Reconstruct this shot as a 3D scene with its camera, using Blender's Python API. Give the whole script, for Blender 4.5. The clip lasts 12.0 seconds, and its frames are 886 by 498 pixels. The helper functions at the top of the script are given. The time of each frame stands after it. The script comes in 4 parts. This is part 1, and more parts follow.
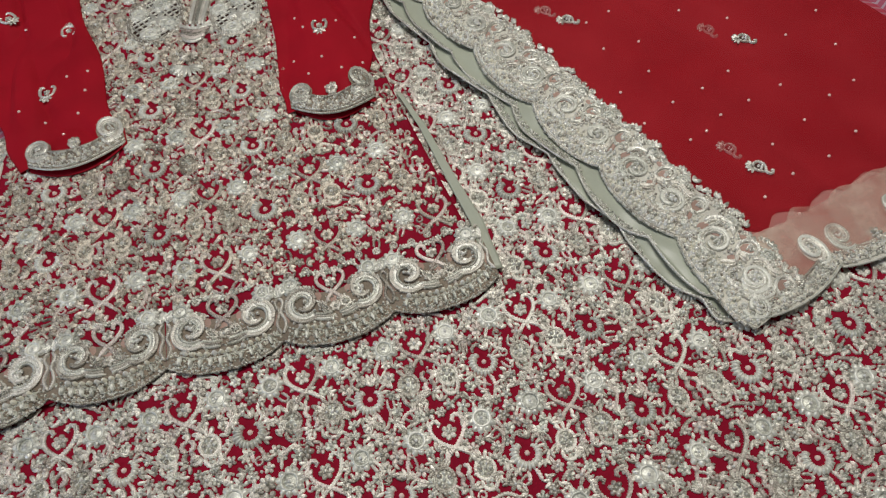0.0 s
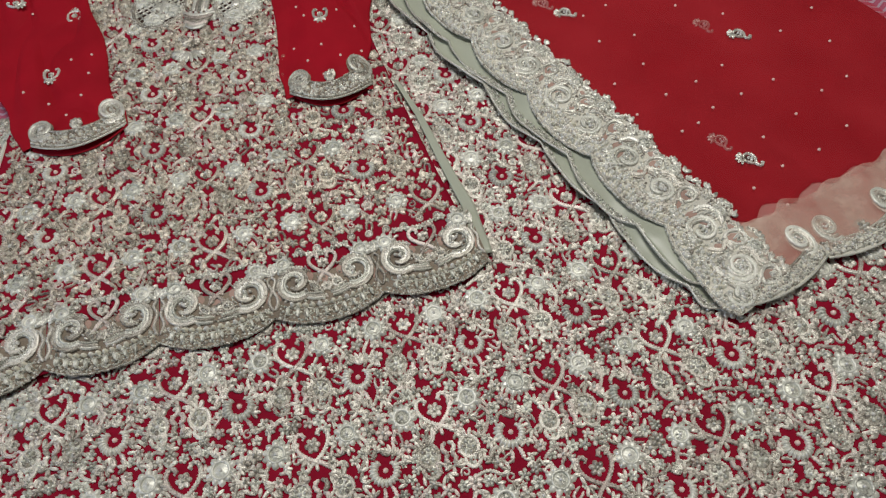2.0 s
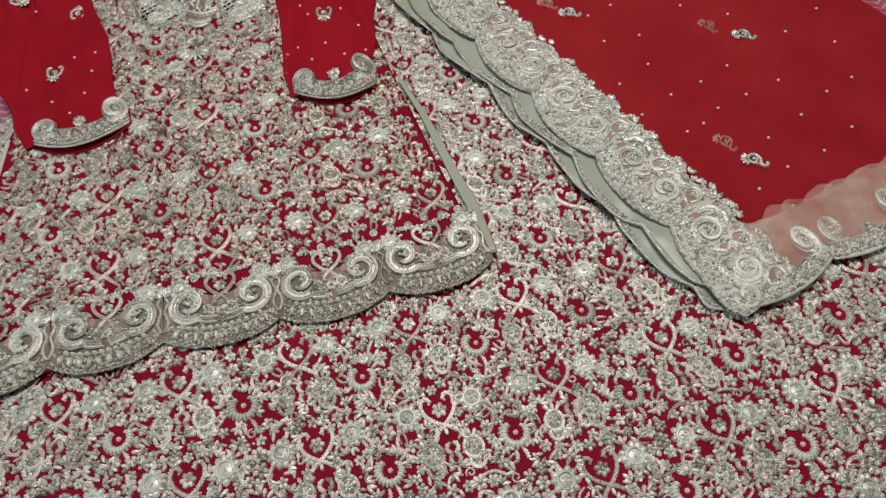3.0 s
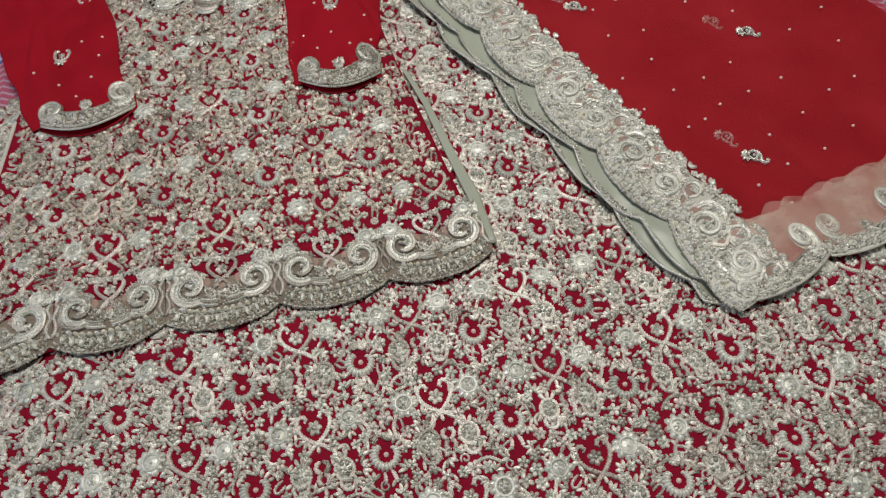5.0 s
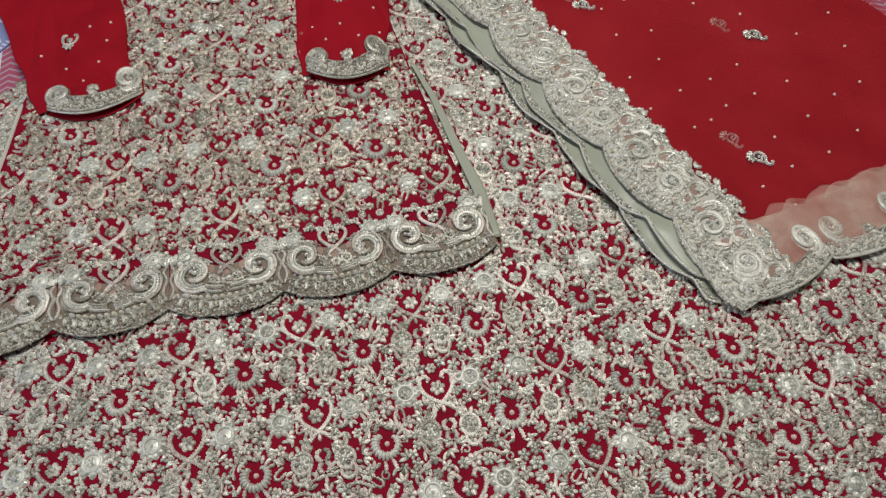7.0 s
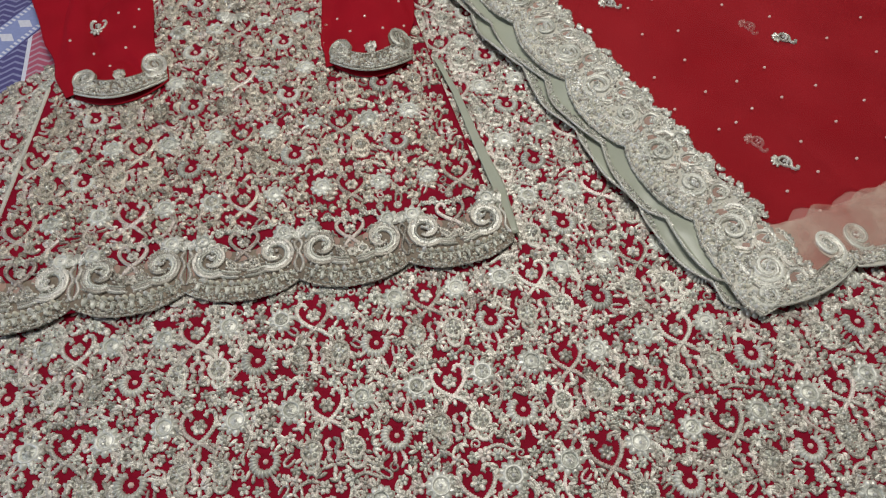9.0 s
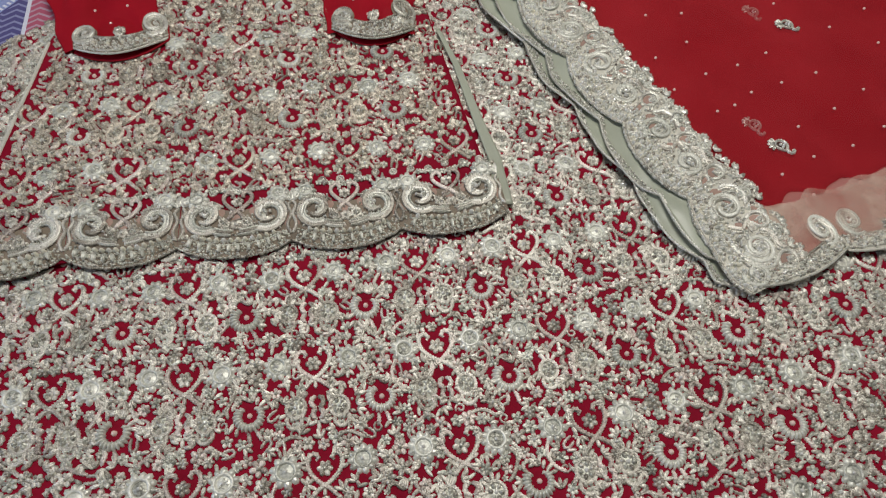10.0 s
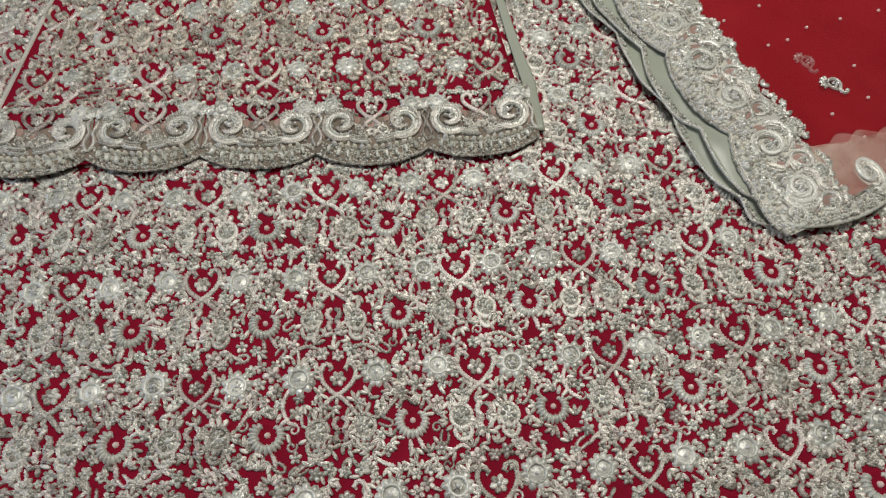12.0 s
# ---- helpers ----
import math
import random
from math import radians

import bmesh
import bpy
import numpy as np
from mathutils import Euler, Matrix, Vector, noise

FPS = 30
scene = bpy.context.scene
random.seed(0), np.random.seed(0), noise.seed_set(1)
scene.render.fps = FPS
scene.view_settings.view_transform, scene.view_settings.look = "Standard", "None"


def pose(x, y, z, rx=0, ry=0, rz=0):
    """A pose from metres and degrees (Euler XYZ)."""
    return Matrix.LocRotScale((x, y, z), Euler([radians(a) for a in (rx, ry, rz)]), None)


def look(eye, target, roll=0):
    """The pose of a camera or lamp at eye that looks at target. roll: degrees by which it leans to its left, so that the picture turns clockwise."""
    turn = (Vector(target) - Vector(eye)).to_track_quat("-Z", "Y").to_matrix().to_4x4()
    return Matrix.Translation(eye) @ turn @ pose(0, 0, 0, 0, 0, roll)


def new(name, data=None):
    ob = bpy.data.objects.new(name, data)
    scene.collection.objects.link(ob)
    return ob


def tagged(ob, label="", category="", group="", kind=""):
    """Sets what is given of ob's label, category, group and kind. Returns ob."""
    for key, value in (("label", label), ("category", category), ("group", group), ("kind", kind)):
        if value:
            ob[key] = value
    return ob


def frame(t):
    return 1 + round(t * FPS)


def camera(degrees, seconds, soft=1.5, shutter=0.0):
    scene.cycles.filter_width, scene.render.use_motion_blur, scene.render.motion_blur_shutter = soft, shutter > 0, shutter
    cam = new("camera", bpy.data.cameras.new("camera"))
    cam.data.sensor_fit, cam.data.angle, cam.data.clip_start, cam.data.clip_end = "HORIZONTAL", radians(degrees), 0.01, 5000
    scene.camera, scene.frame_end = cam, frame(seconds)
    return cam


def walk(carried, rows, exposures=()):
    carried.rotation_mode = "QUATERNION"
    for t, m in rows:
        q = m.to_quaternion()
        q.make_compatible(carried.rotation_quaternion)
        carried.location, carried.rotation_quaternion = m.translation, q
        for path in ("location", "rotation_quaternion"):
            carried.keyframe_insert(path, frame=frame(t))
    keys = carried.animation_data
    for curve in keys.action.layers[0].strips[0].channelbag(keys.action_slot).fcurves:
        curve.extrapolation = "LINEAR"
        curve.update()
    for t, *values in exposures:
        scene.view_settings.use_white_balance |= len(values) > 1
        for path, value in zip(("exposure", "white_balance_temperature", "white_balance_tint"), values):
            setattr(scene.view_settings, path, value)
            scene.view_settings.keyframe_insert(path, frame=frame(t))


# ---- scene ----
cam = camera(68.5, 12.0, soft=1.15)
PATH = [
    (0, (-0.016, -0.243, 0.632), (-0.046, 0.804, -1.071), -3.8),
    (0.5, (-0.009, -0.249, 0.632), (-0.049, 0.804, -1.068), -3.7),
    (1, (-0.003, -0.255, 0.629), (-0.04, 0.807, -1.066), -3.1),
    (1.5, (-0.001, -0.261, 0.63), (-0.035, 0.796, -1.068), -2.9),
    (2, (0.0, -0.268, 0.629), (-0.047, 0.789, -1.069), -3.4),
    (2.5, (-0.005, -0.266, 0.63), (-0.052, 0.791, -1.068), -3.3),
    (3, (-0.006, -0.267, 0.628), (-0.051, 0.788, -1.07), -3.1),
    (4.8, (0.002, -0.265, 0.63), (-0.045, 0.759, -1.087), -2.3),
    (5, (-0.003, -0.276, 0.63), (-0.056, 0.766, -1.076), -2.3),
    (5.5, (-0.005, -0.282, 0.632), (-0.073, 0.758, -1.075), -2.3),
    (6, (-0.008, -0.286, 0.63), (-0.09, 0.75, -1.079), -2.3),
    (6.5, (-0.01, -0.286, 0.63), (-0.09, 0.748, -1.08), -1.8),
    (7, (-0.012, -0.285, 0.627), (-0.054, 0.759, -1.078), -0.3),
    (7.2, (-0.016, -0.285, 0.629), (-0.064, 0.761, -1.075), -0.4),
    (9, (-0.011, -0.29, 0.621), (-0.106, 0.753, -1.083), -0.8),
    (9.5, (-0.008, -0.303, 0.615), (-0.1, 0.734, -1.093), 0.3),
    (10, (-0.003, -0.315, 0.606), (-0.089, 0.714, -1.107), 2.0),
    (10.5, (0.002, -0.32, 0.597), (-0.1, 0.676, -1.134), 1.6),
    (11, (0.001, -0.327, 0.587), (-0.124, 0.635, -1.162), 1.7),
    (11.5, (0.003, -0.333, 0.579), (-0.124, 0.595, -1.188), 1.8),
    (12, (0.003, -0.339, 0.573), (-0.143, 0.567, -1.204), 1.5),
]
walk(cam, [(t, look(eye, target, roll)) for t, eye, target, roll in PATH])

# ---- light ----
world = bpy.data.worlds.new("room_air")
world.use_nodes = True
world.node_tree.nodes["Background"].inputs[0].default_value = (0.5, 0.52, 0.55, 1)
world.node_tree.nodes["Background"].inputs[1].default_value = 0.1
scene.world = world


def area_lamp(name, eye, target, sx, sy, watts, colour):
    data = bpy.data.lights.new(name, "AREA")
    data.shape, data.size, data.size_y, data.energy, data.color = "RECTANGLE", sx, sy, watts, colour
    ob = new(name, data)
    ob.matrix_world = look(eye, target)
    return ob


# a ceiling light beyond the far left of the bed, and daylight from a window in the left wall
area_lamp("ceiling_light", (0.08, 0.62, 2.12), (0.10, 0.25, 0.0), 1.2, 0.14, 26.5, (1.0, 0.975, 0.90))
area_lamp("window_light", (-1.95, -0.7, 0.95), (0.0, 0.0, 0.0), 1.0, 1.1, 12.0, (0.66, 0.77, 1.0))


# ---- materials ----
def nodes_of(name):
    m = bpy.data.materials.new(name)
    m.use_nodes = True
    nt = m.node_tree
    return m, nt, nt.nodes["Principled BSDF"]


def mth(nt, op, a, b=0.0, c=0.0):
    n = nt.nodes.new("ShaderNodeMath")
    n.operation = op
    for k, v in enumerate((a, b, c)):
        if isinstance(v, (int, float)):
            n.inputs[k].default_value = v
        else:
            nt.links.new(v, n.inputs[k])
    return n.outputs[0]


def tex_noise(nt, scale, detail=3.0, rough=0.55):
    co = nt.nodes.new("ShaderNodeTexCoord")
    n = nt.nodes.new("ShaderNodeTexNoise")
    n.inputs["Scale"].default_value, n.inputs["Detail"].default_value, n.inputs["Roughness"].default_value = scale, detail, rough
    nt.links.new(co.outputs["Object"], n.inputs["Vector"])
    return n.outputs[0]


def ramp(nt, fac, stops):
    r = nt.nodes.new("ShaderNodeValToRGB")
    while len(r.color_ramp.elements) < len(stops):
        r.color_ramp.elements.new(0.5)
    for e, (p, c) in zip(r.color_ramp.elements, stops):
        e.position, e.color = p, (*c, 1)
    nt.links.new(fac, r.inputs[0])
    return r.outputs[0]


def mix_rgb(nt, fac, a, b, mode="MIX"):
    n = nt.nodes.new("ShaderNodeMix")
    n.data_type, n.blend_type = "RGBA", mode
    for key, v in (("Factor", fac), ("A", a), ("B", b)):
        s = [i for i in n.inputs if i.name == key and (i.type == "RGBA" if key != "Factor" else i.type == "VALUE")][0]
        if isinstance(v, (int, float)):
            s.default_value = v
        elif isinstance(v, tuple):
            s.default_value = (*v, 1)
        else:
            nt.links.new(v, s)
    return [o for o in n.outputs if o.type == "RGBA"][0]


def bump(nt, bsdf, height, strength, distance):
    b = nt.nodes.new("ShaderNodeBump")
    b.inputs["Strength"].default_value, b.inputs["Distance"].default_value = strength, distance
    nt.links.new(height, b.inputs["Height"])
    nt.links.new(b.outputs[0], bsdf.inputs["Normal"])


def metal_thread(name, dark, light, rough, cell=600.0, depth=0.00045, metallic=0.62):
    """Coiled metal wire: strands that differ in tone, with a beaded relief, and tarnish and gap shade painted between
    the coils.
    """
    m, nt, b = nodes_of(name)
    geo = nt.nodes.new("ShaderNodeNewGeometry")
    info = nt.nodes.new("ShaderNodeObjectInfo")
    n1 = tex_noise(nt, 190.0, 3.0, 0.7)
    co = nt.nodes.new("ShaderNodeTexCoord")
    v = nt.nodes.new("ShaderNodeTexVoronoi")
    v.inputs["Scale"].default_value = cell
    nt.links.new(co.outputs["Object"], v.inputs["Vector"])
    r = mth(nt, "FRACT", mth(nt, "ADD", geo.outputs["Random Per Island"], info.outputs["Random"]))
    coil = mth(nt, "SUBTRACT", 1.0, v.outputs["Distance"])
    # the coil term puts bead highlights and the shade of the gaps into the colour
    f = mth(nt, "ADD", mth(nt, "MULTIPLY", r, 0.40), mth(nt, "ADD", mth(nt, "MULTIPLY", n1, 0.45), mth(nt, "MULTIPLY", coil, 0.30)))
    tarnish_and_gap_shade = tuple(c * 0.30 for c in dark)
    col = ramp(nt, f, [(0.22, tarnish_and_gap_shade), (0.40, dark), (0.80, light)])
    nt.links.new(col, b.inputs["Base Color"])
    b.inputs["Metallic"].default_value = metallic
    nt.links.new(mth(nt, "ADD", rough - 0.12, mth(nt, "MULTIPLY", n1, 0.24)), b.inputs["Roughness"])
    bump(nt, b, coil, 1.0, depth)
    return m


def cloth(name, colour, rough, sheen, weave=1400.0, depth=0.0002, spread=0.18, spec=0.3):
    m, nt, b = nodes_of(name)
    n1, n2 = tex_noise(nt, 14.0, 4.0), tex_noise(nt, weave, 2.0)
    f = mth(nt, "ADD", mth(nt, "MULTIPLY", n1, 0.7), mth(nt, "MULTIPLY", n2, 0.3))
    lo, hi = tuple(c * (1 - spread) for c in colour), tuple(min(1.0, c * (1 + spread)) for c in colour)
    nt.links.new(ramp(nt, f, [(0.3, lo), (0.7, hi)]), b.inputs["Base Color"])
    b.inputs["Roughness"].default_value = rough
    b.inputs["Specular IOR Level"].default_value = spec
    b.inputs["Sheen Weight"].default_value = sheen
    b.inputs["Sheen Roughness"].default_value = 0.4
    b.inputs["Sheen Tint"].default_value = (*[min(1.0, c * 1.6 + 0.05) for c in colour], 1)
    bump(nt, b, n2, 0.6, depth)
    return m


def plain(name, colour, rough, metallic=0.0, spread=0.12):
    m, nt, b = nodes_of(name)
    n1 = tex_noise(nt, 60.0, 4.0)
    nt.links.new(ramp(nt, n1, [(0.3, tuple(c * (1 - spread) for c in colour)), (0.7, colour)]), b.inputs["Base Color"])
    b.inputs["Roughness"].default_value, b.inputs["Metallic"].default_value = rough, metallic
    return m


SILVER = metal_thread("silver_wire", (0.40, 0.37, 0.32), (0.90, 0.87, 0.80), 0.42)
BRIGHT = metal_thread("bright_silver_wire", (0.58, 0.58, 0.52), (0.95, 0.94, 0.88), 0.34, 520.0, metallic=0.5)
DULL = metal_thread("dull_silver_wire", (0.42, 0.42, 0.37), (0.87, 0.88, 0.80), 0.44, 560.0)
ROSE = metal_thread("rose_silver_wire", (0.45, 0.39, 0.35), (0.90, 0.82, 0.77), 0.46, 560.0)
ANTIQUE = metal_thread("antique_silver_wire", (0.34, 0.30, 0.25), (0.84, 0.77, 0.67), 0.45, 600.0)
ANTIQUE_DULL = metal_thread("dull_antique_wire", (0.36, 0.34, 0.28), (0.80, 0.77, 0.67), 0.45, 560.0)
PETAL = metal_thread("pearly_silver_wire", (0.60, 0.61, 0.55), (0.92, 0.92, 0.85), 0.40, 480.0, 0.0003, metallic=0.3)
CRYSTAL = plain("cut_crystal", (0.97, 0.97, 0.94), 0.10, 0.25)
PEARL = plain("rose_pearl", (1.0, 0.75, 0.69), 0.12)
PEARL_PALE = plain("pale_pearl", (0.90, 0.87, 0.74), 0.18)
RED = cloth("crimson_silk", (0.275, 0.007, 0.027), 0.7, 0.0, spec=0.06)
SLEEVE_RED = cloth("scarlet_georgette", (0.37, 0.006, 0.018), 0.65, 0.05, 1800.0, spec=0.12)
UNDER_RED = cloth("red_under_layer", (0.40, 0.007, 0.016), 0.65, 0.05, spec=0.08)
DARK_NET = cloth("dark_net", (0.06, 0.035, 0.03), 0.7, 0.0, spec=0.1)
NET = cloth("bronze_net", (0.27, 0.22, 0.17), 0.6, 0.1, 700.0, 0.0010, 0.45)
PALE_NET = cloth("pale_silver_net", (0.74, 0.72, 0.64), 0.5, 0.1, 700.0, 0.0012, 0.30)
NET_ROSE = cloth("rose_net", (0.46, 0.31, 0.26), 0.6, 0.1, 1200.0, 0.0006, 0.3)
SATIN = cloth("sage_satin", (0.46, 0.49, 0.40), 0.34, 0.1, 900.0, 0.0001, 0.12, 0.5)
VEIL_BACK = cloth("pale_rose_organza", (0.92, 0.78, 0.68), 0.6, 0.1)


def chiffon_material():
    m, nt, b = nodes_of("red_chiffon")
    n1 = tex_noise(nt, 9.0, 3.0)
    nt.links.new(ramp(nt, n1, [(0.3, (0.45, 0.022, 0.033)), (0.7, (0.55, 0.032, 0.045))]), b.inputs["Base Color"])
    b.inputs["Roughness"].default_value = 0.7
    b.inputs["Specular IOR Level"].default_value = 0.08
    b.inputs["Sheen Weight"].default_value = 0.06
    weave = tex_noise(nt, 1500.0, 2.0)
    nt.links.new(mth(nt, "ADD", 0.24, mth(nt, "ADD", mth(nt, "MULTIPLY", weave, 0.2), mth(nt, "MULTIPLY", n1, 0.34))), b.inputs["Alpha"])
    return m


CHIFFON = chiffon_material()


def organza_material():
    """Sheer pale rose organza: crossed threads with open gaps, thicker where it puckers."""
    m, nt, b = nodes_of("sheer_rose_organza")
    n1 = tex_noise(nt, 26.0, 3.0)
    nt.links.new(ramp(nt, n1, [(0.3, (0.74, 0.46, 0.37)), (0.7, (0.90, 0.72, 0.60))]), b.inputs["Base Color"])
    b.inputs["Roughness"].default_value = 0.55
    b.inputs["Specular IOR Level"].default_value = 0.2
    weave = tex_noise(nt, 1700.0, 2.0)
    nt.links.new(mth(nt, "ADD", -0.05, mth(nt, "ADD", mth(nt, "MULTIPLY", weave, 0.2), mth(nt, "MULTIPLY", n1, 0.5))), b.inputs["Alpha"])
    return m


ORGANZA = organza_material()


def bedsheet_material():
    """Printed cotton: slanted bands of chevrons, ladders and diamonds in blue, indigo and rose on white."""
    m, nt, b = nodes_of("printed_cotton")
    co = nt.nodes.new("ShaderNodeTexCoord")
    mp = nt.nodes.new("ShaderNodeMapping")
    mp.inputs["Rotation"].default_value = (0, 0, radians(-16))
    nt.links.new(co.outputs["Object"], mp.inputs["Vector"])
    sep = nt.nodes.new("ShaderNodeSeparateXYZ")
    nt.links.new(mp.outputs[0], sep.inputs[0])
    u, v = sep.outputs[0], sep.outputs[1]
    raw = nt.nodes.new("ShaderNodeSeparateXYZ")
    nt.links.new(co.outputs["Object"], raw.inputs[0])
    across = mth(nt, "ADD", mth(nt, "MULTIPLY", raw.outputs[0], -0.91), mth(nt, "MULTIPLY", raw.outputs[1], 0.41))
    along = mth(nt, "ADD", mth(nt, "MULTIPLY", raw.outputs[0], 0.41), mth(nt, "MULTIPLY", raw.outputs[1], 0.91))
    w = mth(nt, "FRACT", mth(nt, "DIVIDE", mth(nt, "ADD", across, 4.266), 0.18))
    ladder_zone = mth(nt, "LESS_THAN", w, 0.33)
    wi = mth(nt, "ABSOLUTE", mth(nt, "SUBTRACT", mth(nt, "DIVIDE", w, 0.33), 0.5))
    rung = mth(nt, "GREATER_THAN", mth(nt, "FRACT", mth(nt, "DIVIDE", mth(nt, "ADD", along, 5.0), 0.007)), 0.5)
    ladder = mth(nt, "MULTIPLY", mth(nt, "MULTIPLY", mth(nt, "GREATER_THAN", wi, 0.30), mth(nt, "LESS_THAN", wi, 0.42)), rung)
    fv = mth(nt, "ABSOLUTE", mth(nt, "SUBTRACT", mth(nt, "FRACT", mth(nt, "DIVIDE", mth(nt, "ADD", along, 5.0), 0.034)), 0.5))
    dia = mth(nt, "LESS_THAN", mth(nt, "ADD", fv, wi), 0.26)
    ub = mth(nt, "DIVIDE", mth(nt, "ADD", u, 5.487), 0.062)
    odd = mth(nt, "GREATER_THAN", mth(nt, "FRACT", mth(nt, "MULTIPLY", mth(nt, "FLOOR", ub), 0.5)), 0.25)
    inner = mth(nt, "FRACT", ub)
    zig = mth(nt, "ABSOLUTE", mth(nt, "SUBTRACT", mth(nt, "FRACT", mth(nt, "MULTIPLY", inner, 2.0)), 0.5))
    chev = mth(nt, "FRACT", mth(nt, "ADD", mth(nt, "DIVIDE", mth(nt, "ADD", v, 5.0), 0.012), mth(nt, "MULTIPLY", zig, 1.6)))
    lines = mth(nt, "GREATER_THAN", chev, 0.66)
    white, blue, indigo, rose = (0.80, 0.82, 0.95), (0.32, 0.38, 0.70), (0.10, 0.09, 0.27), (0.50, 0.11, 0.19)
    c_rose = mix_rgb(nt, lines, rose, (0.55, 0.36, 0.46))
    c_ind = mix_rgb(nt, lines, indigo, (0.30, 0.31, 0.55))
    c_blue = mix_rgb(nt, mth(nt, "MAXIMUM", dia, ladder), blue, white)
    c = mix_rgb(nt, odd, c_rose, c_ind)
    seam = mth(nt, "GREATER_THAN", mth(nt, "ABSOLUTE", mth(nt, "SUBTRACT", inner, 0.5)), 0.455)
    c = mix_rgb(nt, seam, c, white)
    c = mix_rgb(nt, ladder_zone, c, c_blue)
    c = mix_rgb(nt, mth(nt, "MULTIPLY", ladder_zone, mth(nt, "GREATER_THAN", wi, 0.45)), c, indigo)
    nt.links.new(mix_rgb(nt, 0.25, c, ramp(nt, tex_noise(nt, 300.0), [(0.3, (0.5, 0.5, 0.5)), (0.7, (1, 1, 1))]), "MULTIPLY"), b.inputs["Base Color"])
    b.inputs["Roughness"].default_value = 0.85
    bump(nt, b, tex_noise(nt, 900.0), 0.4, 0.0003)
    return m


SHEET = bedsheet_material()
WALL = cloth("wall_paint", (0.46, 0.43, 0.38), 0.9, 0.0, 200.0, 0.0004, 0.04)
CEILING = cloth("ceiling_paint", (0.60, 0.59, 0.56), 0.9, 0.0, 200.0, 0.0004, 0.03)
FLOOR = cloth("floor_tile", (0.42, 0.38, 0.33), 0.35, 0.0, 80.0, 0.0002, 0.1)
WOOD = cloth("dark_wood", (0.14, 0.07, 0.035), 0.4, 0.0, 120.0, 0.0004, 0.3)
MATTRESS = cloth("mattress_ticking", (0.6, 0.58, 0.55), 0.9, 0.1)

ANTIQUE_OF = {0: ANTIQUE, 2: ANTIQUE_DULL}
PALETTE = [SILVER, BRIGHT, DULL, ROSE, CRYSTAL, PEARL, PEARL_PALE, RED, NET, NET_ROSE, DARK_NET, PETAL, PALE_NET]
S_, B_, D_, R_, X_, P_, PP_, RED_, N_, NR_, DN_, PT_, PN_ = range(13)


# ---- mesh kit: works in millimetres, delivers metres ----
LEAF_V = [(0, 0, 0.3)]
for lx, lw, lh in ((0.22, 0.80, 0.85), (0.62, 1.0, 1.0), (0.88, 0.66, 0.8)):
    LEAF_V += [(lx, -0.5 * lw, 0), (lx, -0.32 * lw, lh), (lx, 0, 0.30 * lh), (lx, 0.32 * lw, lh), (lx, 0.5 * lw, 0)]
LEAF_V = np.array(LEAF_V + [(1, 0, 0.25)], float)
LEAF_F = [(0, 1 + q, 2 + q) for q in range(4)] + [(1 + 5 * b + q, 6 + 5 * b + q, 7 + 5 * b + q, 2 + 5 * b + q) for b in (0, 1) for q in range(4)] + [(11 + q, 16, 12 + q) for q in range(4)]
SEG = 7
ring = [(math.cos(2 * math.pi * k / SEG), math.sin(2 * math.pi * k / SEG)) for k in range(SEG)]
DOME_V = np.array([(x, y, 0) for x, y in ring] + [(0.74 * x, 0.74 * y, 0.68) for x, y in ring] + [(0, 0, 1)], float)
DOME_F = [(k, (k + 1) % SEG, SEG + (k + 1) % SEG, SEG + k) for k in range(SEG)] + [(SEG + k, SEG + (k + 1) % SEG, 2 * SEG) for k in range(SEG)]


def catmull(points, step=1.2):
    p = [np.array(q, float) for q in points]
    p = [2 * p[0] - p[1]] + p + [2 * p[-1] - p[-2]]
    out = []
    for k in range(1, len(p) - 2):
        n = max(2, int(np.linalg.norm(p[k + 1] - p[k]) / step))
        for i in range(n):
            t = i / n
            out.append(0.5 * (2 * p[k] + (p[k + 1] - p[k - 1]) * t + (2 * p[k - 1] - 5 * p[k] + 4 * p[k + 1] - p[k + 2]) * t * t
                              + (3 * p[k] - p[k - 1] - 3 * p[k + 1] + p[k + 2]) * t ** 3))
    out.append(p[-2])
    return np.array(out)


